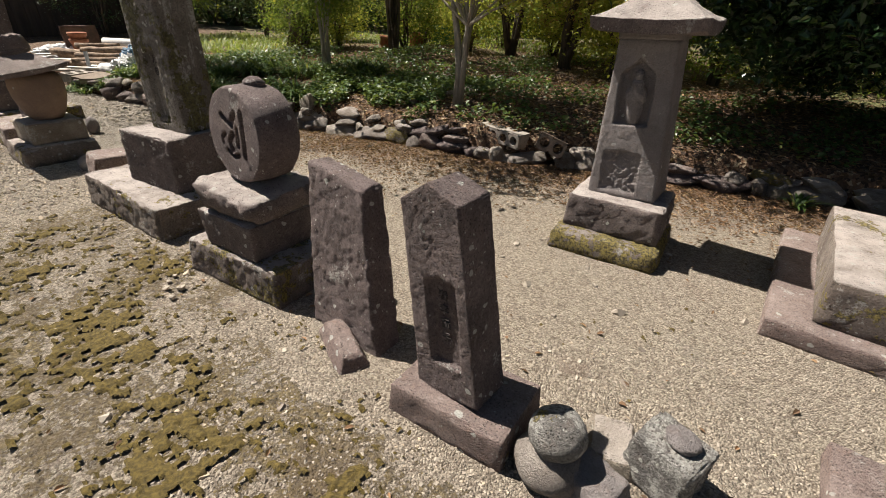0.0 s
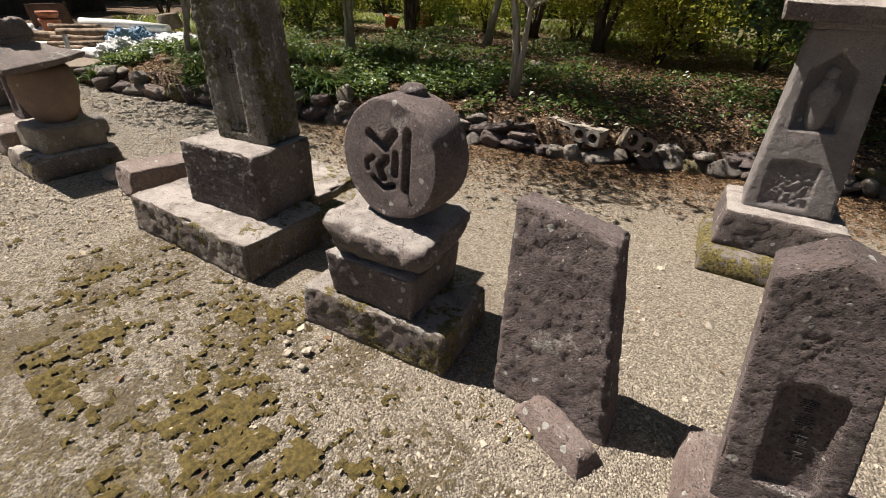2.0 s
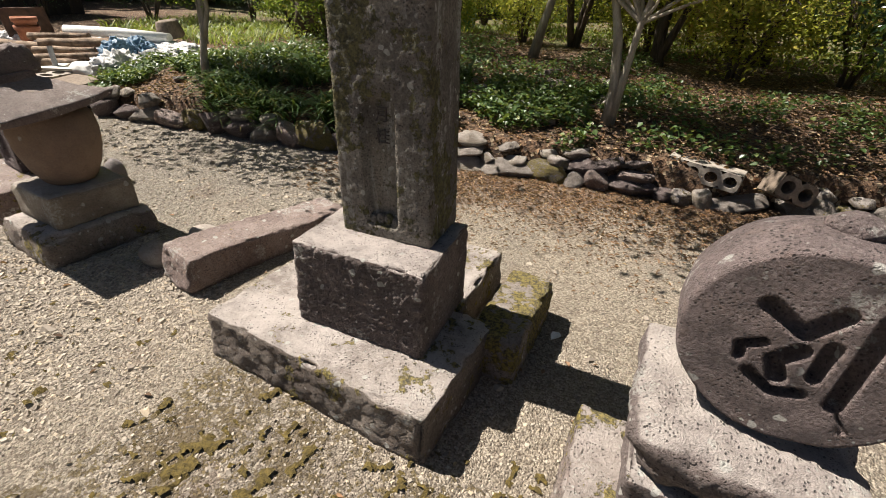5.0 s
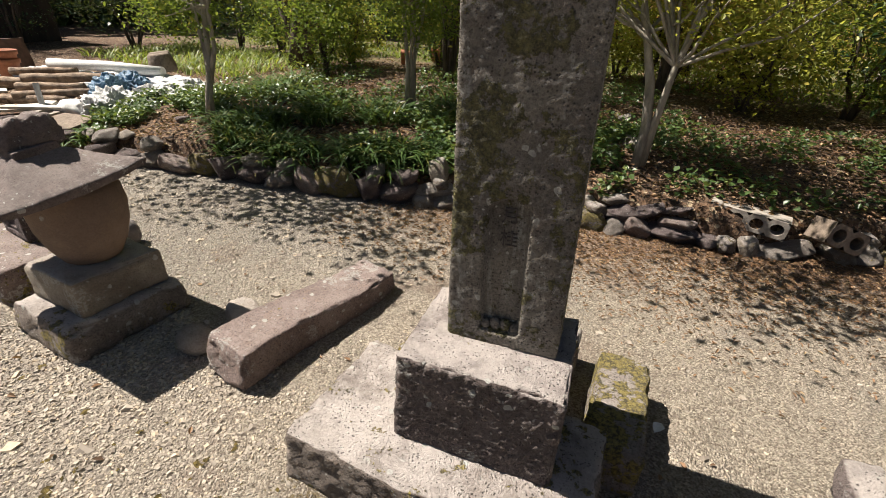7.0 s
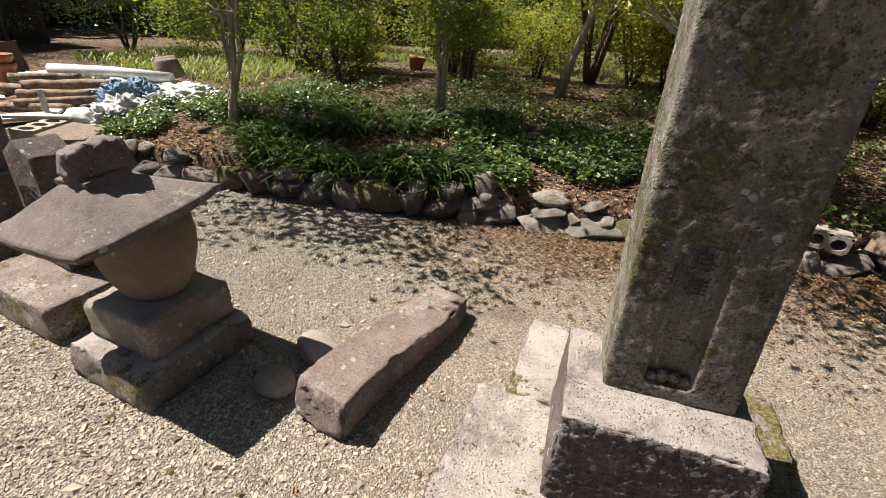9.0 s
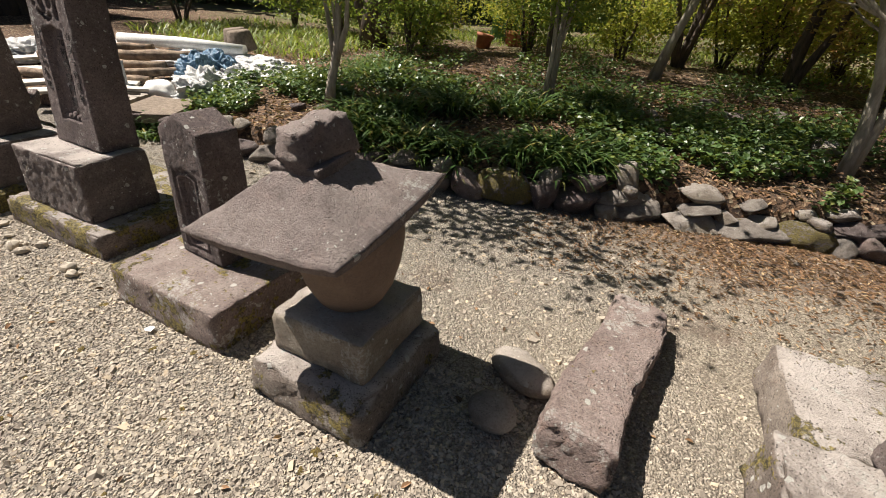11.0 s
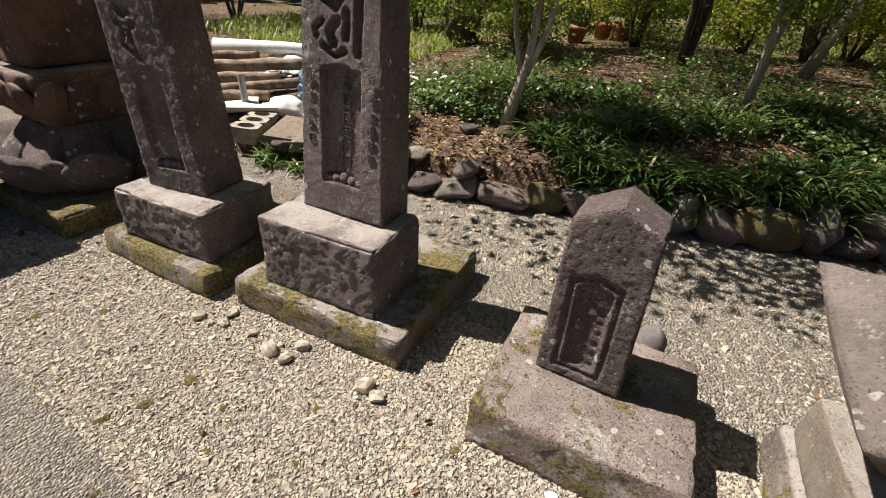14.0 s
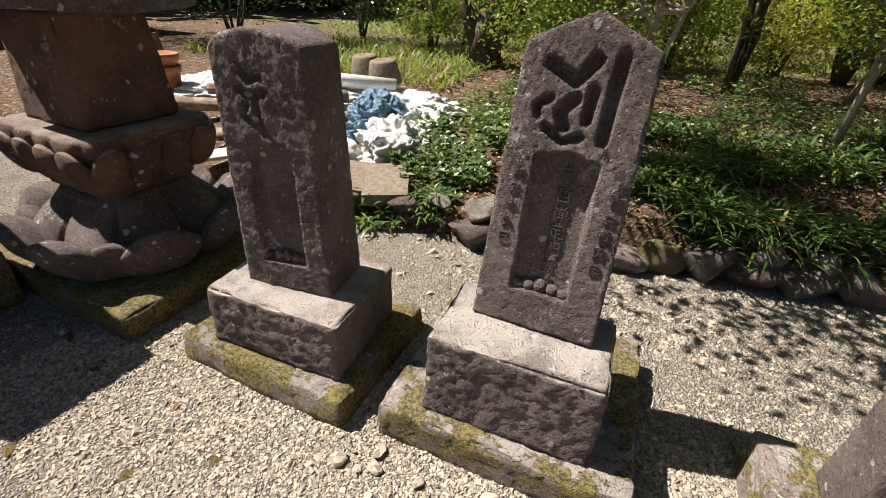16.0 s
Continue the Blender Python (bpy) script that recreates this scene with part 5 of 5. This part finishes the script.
# ---- ground cover ----
def on_bed(n, x0, x1, d0, d1, r, mask=None):
    xs, ds = r.uniform(x0, x1, n), r.uniform(d0, d1, n)
    ys = edge_y(xs) + ds
    if mask is not None:
        keep = np.array([noise.noise(Vector((a * mask, b * mask, 7))) > -0.05 for a, b in zip(xs, ys)])
        xs, ys = xs[keep], ys[keep]
    zs = np.array([bed_height(a, b) for a, b in zip(xs, ys)])
    return np.stack((xs, ys, zs), -1)


gr = np.random.default_rng(5)
ivy = np.concatenate((on_bed(9500, -6.7, -4.2, 0.12, 1.9, gr, 1.6), on_bed(9000, -10.2, -7.8, 0.4, 2.2, gr, 1.4), on_bed(6500, -4.2, 1.5, 0.25, 2.4, gr, 1.7), on_bed(12000, -10.5, -4.0, 1.0, 5.0, gr, 0.9)))
ivy[:, 2] += gr.uniform(0.02, 0.16, len(ivy))
tagged(mesh_part("ivy", leaf_mesh("ivy", ivy, 0.052, gr, 0.4, 0.85, 0.2), M_IVY, None), "green ivy and herbs covering the bed", "ground cover", kind="stuff")
litter = np.concatenate((on_bed(13000, -9.5, 2.5, 0.1, 3.2, gr), on_bed(4500, -13, 0, 2.5, 7, gr)))
litter[:, 2] += 0.015
tagged(mesh_part("leaf_litter", leaf_mesh("leaf_litter", litter, 0.05, gr, 0.35, 0.4, 0.3), M_DEAD, None), "dry brown fallen leaves on the bed", "leaf litter", kind="stuff")
lx = gr.uniform(-6.2, 1.6, 24000)
ld = np.abs(gr.normal(0, 0.62, 24000)) + 0.02
ly = edge_y(lx) - ld
keep = (gr.random(24000) < np.interp(lx, [-6.2, -4.8, 0, 1.6], [0.15, 0.9, 1, 1])) & (ly > 2.6)
lx, ly = lx[keep], ly[keep]
tagged(mesh_part("leaf_litter", leaf_mesh("leaf_litter", np.stack((lx, ly, np.full(len(lx), 0.008)), -1), 0.03, gr, 0.25, 0.3, 0.3), M_DEAD, None), "dry brown leaves drifted on gravel along the edging", "leaf litter", kind="stuff")


def clump(x, y, n, length, spread, label, mat=M_BLADE, width=0.011, droop=1.0, name="iris_clump"):
    a, r = gr.uniform(0, 6.28, n), spread * np.sqrt(gr.random(n))
    roots = np.stack((x + r * np.cos(a), y + r * np.sin(a)), -1)
    roots = np.array([(p[0], p[1], max(0.0, bed_height(p[0], p[1]) if p[1] > edge_y(p[0]) else 0.0)) for p in roots])
    ob = mesh_part(name, blade_mesh(name, roots, length, gr, width, droop), mat, None)
    return tagged(ob, label, "plant", "strap-leaved clumps")


for px, py, n, ln, sp in ((-7.9, 3.75, 260, 0.42, 0.26), (-7.75, 3.22, 260, 0.33, 0.2), (-7.35, 3.35, 300, 0.33, 0.22), (-6.98, 3.42, 220, 0.3, 0.18), (-6.25, 3.82, 340, 0.36, 0.24), (-6.0, 4.02, 220, 0.33, 0.2), (-8.15, 3.45, 200, 0.32, 0.2), (-7.55, 4.2, 220, 0.4, 0.25),
                          (-9.9, 2.42, 160, 0.16, 0.18), (-9.55, 2.62, 150, 0.16, 0.16), (-10.2, 2.28, 120, 0.15, 0.14), (0.6, 5.75, 90, 0.45, 0.2), (-0.45, 5.45, 30, 0.22, 0.06), (-8.9, 4.6, 200, 0.35, 0.3), (-6.55, 3.62, 150, 0.32, 0.16), (-7.0, 4.6, 220, 0.4, 0.3), (-6.3, 5.4, 200, 0.4, 0.3), (-9.4, 5.2, 220, 0.4, 0.35)):
    clump(px, py, n, ln, sp, "arching clump of dark green strap leaves at the bed edge")
gx2 = gr.uniform(-17, 3, 5200)
gy2 = gr.uniform(9.6, 13, 5200)
roots = np.stack((gx2, gy2, np.array([bed_height(a, b) for a, b in zip(gx2, gy2)])), -1)
tagged(mesh_part("grass", blade_mesh("grass", roots, 0.22, gr, 0.012, 0.8, 3), M_GRASS, None), "sunlit rough grass behind the bed", "grass", kind="stuff")
gx2, gy2 = gr.uniform(-16, -11, 2600), gr.uniform(5.2, 8.2, 2600)
roots = np.stack((gx2, gy2, np.array([bed_height(a, b) for a, b in zip(gx2, gy2)])), -1)
tagged(mesh_part("grass", blade_mesh("grass", roots, 0.3, gr, 0.012, 0.8, 3), M_GRASS, None), "long sunlit grass behind the heap", "grass", kind="stuff")


# ---- heap of garden waste ----
def log(a, b, r, seed):
    bm = bmesh.new()
    a, b = Vector(a), Vector(b)
    pts = [a.lerp(b, k / 6) + Vector((0, 0, 0.012 * noise.noise(Vector((k * 0.7, seed, 0))))) for k in range(7)]
    tube(bm, pts, [r * (1 + 0.12 * noise.noise(Vector((k, seed, 4)))) for k in range(7)], 12, True, 0.25, seed)
    bm.faces.ensure_lookup_table()
    me = bpy.data.meshes.new("log")
    for f in bm.faces:
        f.material_index = 1 if len(f.verts) > 4 else 0
    bm.to_mesh(me)
    bm.free()
    me.materials.append(M_LOG)
    me.materials.append(M_LOGEND)
    tagged(mesh_part("log", me, None, None), "sawn log with flaking bark on the waste heap", "log", "logs on the heap")


HEAP = [((-11.95, 2.9, 0.47), (-11.25, 3.75, 0.50), 0.062), ((-11.75, 2.75, 0.40), (-11.25, 3.35, 0.40), 0.058), ((-11.55, 2.62, 0.33), (-10.95, 3.85, 0.36), 0.05), ((-11.75, 2.5, 0.28), (-11.1, 3.05, 0.28), 0.055),
        ((-12.6, 2.55, 0.42), (-11.8, 3.05, 0.42), 0.06), ((-12.9, 2.7, 0.33), (-12.0, 3.3, 0.33), 0.06), ((-12.4, 2.2, 0.28), (-11.6, 2.6, 0.26), 0.05), ((-12.3, 2.9, 0.53), (-11.75, 3.5, 0.55), 0.05)]
for q, (a, b, r) in enumerate(HEAP):
    log(a, b, r, q + 1)
boards = ((-11.1, 2.75, 0.20, 0.9, 0.2, -35), (-10.95, 2.65, 0.25, 0.7, 0.16, -42), (-11.4, 2.4, 0.2, 0.9, 0.18, -30), (-11.9, 2.25, 0.22, 1.0, 0.2, -20), (-12.6, 2.3, 0.25, 1.1, 0.22, -15), (-13.1, 2.9, 0.3, 1.1, 0.25, 10), (-11.25, 2.95, 0.26, 0.8, 0.15, 48))
for px, py, pz, ln, wd, rz in boards:
    lone("board", rbox(ln, wd, 0.03, 0.005, 0.06, rough=0.004, seed=px), M_BOARD, pose(px, py, pz, gr.normal(0, 4), gr.normal(0, 3), rz + 90), "pale weathered board lying on the waste heap", "board", "boards on the heap")
def crumple(sx, sy, sz, seed):
    """A crumpled plastic sheet: a heap with sharp folds at three sizes."""
    bm = bmesh.new()
    bmesh.ops.create_icosphere(bm, subdivisions=6, radius=1)
    off = Vector((seed * 1.3, seed * 2.9, seed))
    for v in bm.verts:
        e = 1.0
        for f, a in ((1.7, 0.36), (4.3, 0.2), (10.0, 0.07)):
            e += a * (0.45 - abs(noise.noise(v.co * f + off)) * 1.8)
        q = v.co * e
        v.co = Vector((q.x * sx, q.y * sy, max(0.0, q.z + 0.3) * sz))
    crease(bm, 0.5)
    for f in bm.faces:
        f.smooth = True
    return bm


SACKS = ((-10.72, 2.95, 0.17, 0.2, 0.15, 0.2, M_WHITE), (-10.33, 3.28, 0.1, 0.36, 0.34, 0.30, M_BAG), (-10.05, 3.45, 0.12, 0.24, 0.26, 0.2, M_BAG), (-10.7, 3.42, 0.26, 0.2, 0.22, 0.26, M_BLUE), (-10.85, 3.78, 0.3, 0.28, 0.22, 0.22, M_BLUE), (-10.45, 3.85, 0.2, 0.36, 0.3, 0.2, M_BAG),
         (-11.6, 4.15, 0.3, 0.6, 0.4, 0.16, M_BAG), (-13.3, 3.7, 0.15, 0.6, 0.5, 0.2, M_BAG), (-14.2, 3.0, 0.1, 0.6, 0.5, 0.22, M_BAG), (-10.9, 4.4, 0.3, 0.6, 0.4, 0.14, M_BAG))
for q, (px, py, pz, sx, sy, sz, mat) in enumerate(SACKS):
    words = "crumpled blue plastic sheet" if mat == M_BLUE else "hard white foam lump" if mat == M_WHITE else "crumpled white plastic sack"
    bm = blob(sx, sy, sz, 300 + q, 0.2, 3, 0.4) if mat == M_WHITE else crumple(sx, sy, sz, 300 + q)
    lone("plastic_sack", bm, mat, pose(px, py, pz, 0, 0, q * 40), words + " on the waste heap", "plastic sack", "sacks on the heap")
bm = bmesh.new()
tube(bm, [(-12.5, 3.45, 0.58), (-11.8, 3.95, 0.58), (-11.05, 4.35, 0.55)], [0.075, 0.075, 0.075], 16)
lone("white_pipe", bm, M_WHITE, pose(0, 0, 0), "long white plastic pipe lying across the heap", "pipe")
bm = bmesh.new()
tube(bm, [(-11.1, 2.75, 0.05), (-11.12, 2.77, 0.3), (-11.14, 2.78, 0.52)], [0.033, 0.033, 0.033], 14, False)
lone("grey_pipe", bm, M_PIPE, pose(0, 0, 0), "grey plastic pipe standing in the heap", "pipe")
for px, py, pz in ((-11.75, 4.75, 0.5), (-11.3, 4.5, 0.52)):
    lone("stone_tub", lathe([(0.19, 0), (0.20, 0.02), (0.155, 0.24), (0.14, 0.26), (0.05, 0.265), (0.03, 0.22)], 28, 0.08, px), M_PAVER, pose(px, py, pz, 6, -5, 0), "upturned concrete pot with a drain hole", "concrete pot", "concrete pots")
for q, (px, py, pz) in enumerate(((-13.45, 3.22, 0.3), (-13.45, 3.22, 0.43))):
    pot = lone("flower_pot", lathe([(0.12, 0), (0.155, 0.2), (0.175, 0.205), (0.18, 0.27), (0.16, 0.275), (0.14, 0.05)], 28, 0.01), M_TERRA, pose(px, py, pz), "terracotta flower pot stacked by the heap", "flower pot", "flower pots")
for px, py in ((-9.75, 8.8), (-9.1, 9.3), (-9.5, 9.6)):
    lone("flower_pot", lathe([(0.12, 0), (0.155, 0.2), (0.175, 0.205), (0.18, 0.27), (0.16, 0.275), (0.14, 0.05)], 20, 0.01), M_TERRA, pose(px, py, bed_height(px, py), 20 * (px + 9.4), 8, 0), "terracotta flower pot on the grass", "flower pot", "flower pots")
lone("paver", rbox(0.34, 0.56, 0.07, 0.008, 0.05, rough=0.003, seed=3), M_PAVER, pose(-10.28, 2.62, 0.15, 2, 4, 28), "flat brown concrete paver with moss", "paver", "pavers by the heap")
lone("paver", rbox(0.34, 0.58, 0.09, 0.008, 0.05, rough=0.003, seed=4), M_PAVER, pose(-10.0, 2.68, 0.15, 3, -4, 30), "flat brown concrete paver", "paver", "pavers by the heap")
hollow_block("concrete_block", 0.56, 0.24, 0.14, 3, pose(-10.66, 2.5, 0.1, 4, 0, 120), "pale hollow concrete block beside the pavers", M_CONC)
lone("rusty_sheet", rbox(0.9, 0.03, 0.5, 0.01, 0.08, rough=0.02, seed=5), M_IRON, pose(-14.1, 3.45, 0.3, 8, 0, -60), "rusty iron sheet leaning behind pots", "metal sheet")

# garden crate, shed wall and far house
g = thing("garden_crate", pose(-10.4, 11.5, bed_height(-10.4, 11.5), 0, 0, 20), "green plastic storage crate on the lawn", "crate")
part("body", rbox(0.9, 0.6, 0.45, 0.03, 0.1, (0.96, 0.64), 0.002), M_GREENBOX, g)
at(part("lid", rbox(1.0, 0.68, 0.06, 0.02, 0.1, rough=0.002), M_GREENBOX, g), 0, 0, 0.452)
shed = thing("shed", pose(-19.5, 3.4, 0, 0, 0, 78), "dark timber shed at the edge of the yard", "shed")
for q in range(18):
    at(part("board", rbox(0.29, 0.03, 3.0, 0.004, 0.5, rough=0.002, seed=q), M_TIMBER_SHADE, shed), (q - 8.5) * 0.3, 0, 0)
at(part("wall", rbox(5.4, 0.1, 2.95, 0.01, 0.8, rough=0.0), M_TIMBER_SHADE, shed), 0, 0.07, 0)
house = thing("house", pose(6.5, 24, 0, 0, 0, -15), "pinkish rendered house glimpsed through leaves", "house")
part("wall", rbox(12, 0.3, 5, 0.02, 2.0, rough=0.0), M_BRICKWALL, house)
lone("boulder", blob(0.42, 0.36, 0.45, 401, 0.15), M_ROCK, pose(-0.6, 15.5, 0.55), "large brown boulder on sunlit grass", "boulder")


# ---- gravel, moss cushions and leaves on the yard ----
pr = np.random.default_rng(21)


def yard(n, x0, x1, y0, y1, z=0.0):
    xs, ys = pr.uniform(x0, x1, n), pr.uniform(y0, y1, n)
    keep = ys < edge_y(xs) - 0.02
    xs, ys = xs[keep], ys[keep]
    return np.stack((xs, ys, np.array([ground_height(a, b) for a, b in zip(xs, ys)]) + z), -1)


CUBE_V = np.array([(sx, sy, sz) for sz in (-1, 1) for sy in (-1, 1) for sx in (-1, 1)], float)
CUBE_F = np.array([(0, 2, 3, 1), (4, 5, 7, 6), (0, 1, 5, 4), (2, 6, 7, 3), (0, 4, 6, 2), (1, 3, 7, 5)])


def chip_mesh(name, pos, size, r, flat=0.5):
    """Angular crushed-stone chips, each a skewed and tilted block with a smaller top."""
    n = len(pos)
    s = size * np.exp(r.normal(0, 0.3, n))
    V = np.repeat(CUBE_V[None], n, 0)
    V[:, 4:, :2] *= r.uniform(0.35, 0.85, (n, 1, 2))
    V += r.normal(0, 0.2, V.shape)
    V *= np.stack((s, s * r.uniform(0.5, 1, n), s * flat * r.uniform(0.5, 1.1, n)), -1)[:, None]
    t1, t2, a = (r.normal(0, 0.28, (n, 1)) for _ in range(3))
    a = a * 20
    V = np.stack((V[..., 0] + V[..., 2] * t1, V[..., 1] + V[..., 2] * t2, V[..., 2] - V[..., 0] * t1 - V[..., 1] * t2), -1)
    V = np.stack((V[..., 0] * np.cos(a) - V[..., 1] * np.sin(a), V[..., 0] * np.sin(a) + V[..., 1] * np.cos(a), V[..., 2]), -1) + pos[:, None]
    F = (CUBE_F[None] + (np.arange(n) * 8)[:, None, None]).reshape(-1, 4)
    return from_arrays(name, V.reshape(-1, 3).tolist(), F.tolist())


chips = np.concatenate((yard(84000, -10.4, -4.7, 0.1, 1.5, -0.001), yard(30000, -10.4, -4.6, 1.5, 3.4, -0.002), yard(2500, -12.5, -10.0, 0.0, 2.0)))
chips = chips[pr.random(len(chips)) < np.interp(chips[:, 0], [-5.8, -4.6], [1.0, 0.15])]
tagged(mesh_part("gravel", chip_mesh("gravel", chips, 0.0064, pr, 0.65), M_PEBBLE, None), "pale crushed gravel chips", "gravel", kind="stuff")
grit = np.concatenate((yard(17000, -5.2, 0.2, 0.55, 2.2), yard(6000, -4.6, 0.6, 2.2, 4.2)))
tagged(mesh_part("gravel", chip_mesh("gravel", grit, 0.0048, pr), M_PEBBLE, None), "fine pale grit on sandy earth", "gravel", kind="stuff")
big = np.concatenate((yard(380, -11.5, -5.0, 0.2, 3.2), yard(170, -5.0, 0.6, 0.5, 4.0), yard(420, -10.4, -7.4, 2.05, 3.0)))
tagged(mesh_part("gravel", chip_mesh("gravel", big, 0.014, pr, 0.6), M_PEBBLE, None), "larger pale stones among the gravel", "gravel", kind="stuff")


def moss_mats(x0, x1, y0, y1, cover, step=0.012):
    """Low mats of moss with lumpy tops and ragged edges, lying on the ground."""
    xs, ys = np.arange(x0, x1, step), np.arange(y0, y1, step)
    index, verts, tall = {}, [], {}
    for j, y in enumerate(ys):
        for i, x in enumerate(xs):
            m = noise.noise(Vector((x * 2.1, y * 2.1, 3))) * 0.45 + noise.noise(Vector((x * 7, y * 7, 8))) * 0.42 + noise.noise(Vector((x * 21, y * 21, 5))) * 0.6 + noise.noise(Vector((x * 45, y * 45, 1))) * 0.42 - cover(x, y)
            if m > -0.06:
                tall[i, j] = m
    faces = []
    for (i, j), m in tall.items():
        if m > 0 and (i + 1, j) in tall and (i, j + 1) in tall and (i + 1, j + 1) in tall:
            ring = []
            for key in ((i, j), (i + 1, j), (i + 1, j + 1), (i, j + 1)):
                if key not in index:
                    x, y = xs[key[0]], ys[key[1]]
                    h = min(0.016, max(-0.006, tall[key] * 0.07)) + noise.noise(Vector((x * 70, y * 70, 6))) * 0.006
                    index[key] = len(verts)
                    verts.append((x + noise.noise(Vector((x * 90, y * 90, 2))) * 0.005, y + noise.noise(Vector((x * 90, y * 90, 9))) * 0.005, ground_height(x, y) + h))
                ring.append(index[key])
            faces.append(ring)
    return from_arrays("moss", verts, faces, True)


def near_cover(x, y):
    return 0.05 + max(0.0, y - 0.95) * 0.6 + max(0.0, -3.6 - x) * 0.16 + max(0.0, x + 1.2) * 0.4


tagged(mesh_part("moss", moss_mats(-5.3, -0.3, 0.3, 1.75, near_cover), M_MOSS, None), "olive moss mats spreading over the gravel", "moss", kind="stuff")
tagged(mesh_part("moss", moss_mats(-1.6, 0.7, 1.8, 3.4, lambda x, y: 0.5), M_MOSS, None), "scattered olive moss patches on sandy gravel", "moss", kind="stuff")
tagged(mesh_part("moss", pebble_mesh("moss", yard(70, -10.5, -5, 0.0, 0.9, -0.002), 0.02, pr, 0.5), M_MOSS, None), "olive moss cushions on the gravel", "moss", kind="stuff")
few = yard(260, -10, 0.5, 0.3, 3.6, 0.008)
tagged(mesh_part("leaf_litter", leaf_mesh("leaf_litter", few, 0.035, pr, 0.3, 0.45, 0.3), M_DEAD, None), "few dry leaves scattered on the gravel", "leaf litter", kind="stuff")
for q in range(12):
    px, py = pr.uniform(-8.95, -7.8), 0.0
    py = 0.86 + (px + 8.9) * 0.13 - pr.uniform(0.03, 0.16)
    s = pr.uniform(0.014, 0.036)
    lone("loose_stone", crag(500 + q, 6, 2), M_PEBBLE, pose(px, py, -0.006, 0, 0, q * 50) @ Matrix.Diagonal((s * 2, s * 1.6, s * 1.4, 1)), "small loose stone beside a mossy base slab", "stone", "loose stones at the base slab")
for q, (px, py) in enumerate(((-2.98, 1.12), (-2.92, 1.08), (-2.86, 1.14), (-3.02, 1.17), (-2.8, 1.07))):
    s = 0.014 + 0.005 * (q % 3)
    lone("loose_stone", crag(540 + q, 6, 2), M_PEBBLE, pose(px, py, -0.004, 0, 0, q * 70) @ Matrix.Diagonal((s * 2, s * 1.5, s * 1.2, 1)), "small tan stone on the mossy gravel", "stone", "tan stones by the disc stone")
tagged(mesh_part("scrap", leaf_mesh("scrap", np.array([(-7.11, 0.85, 0.012)]), 0.055, pr, 0.05, 0.8, 0.2), M_WHITE, None), "small white scrap lying on gravel", "scrap")
tagged(mesh_part("scrap", leaf_mesh("scrap", np.array([(-3.43, 2.23, 0.012)]), 0.08, pr, 0.05, 0.8, 0.2), M_WHITE, None), "small white scrap beside a slab", "scrap")
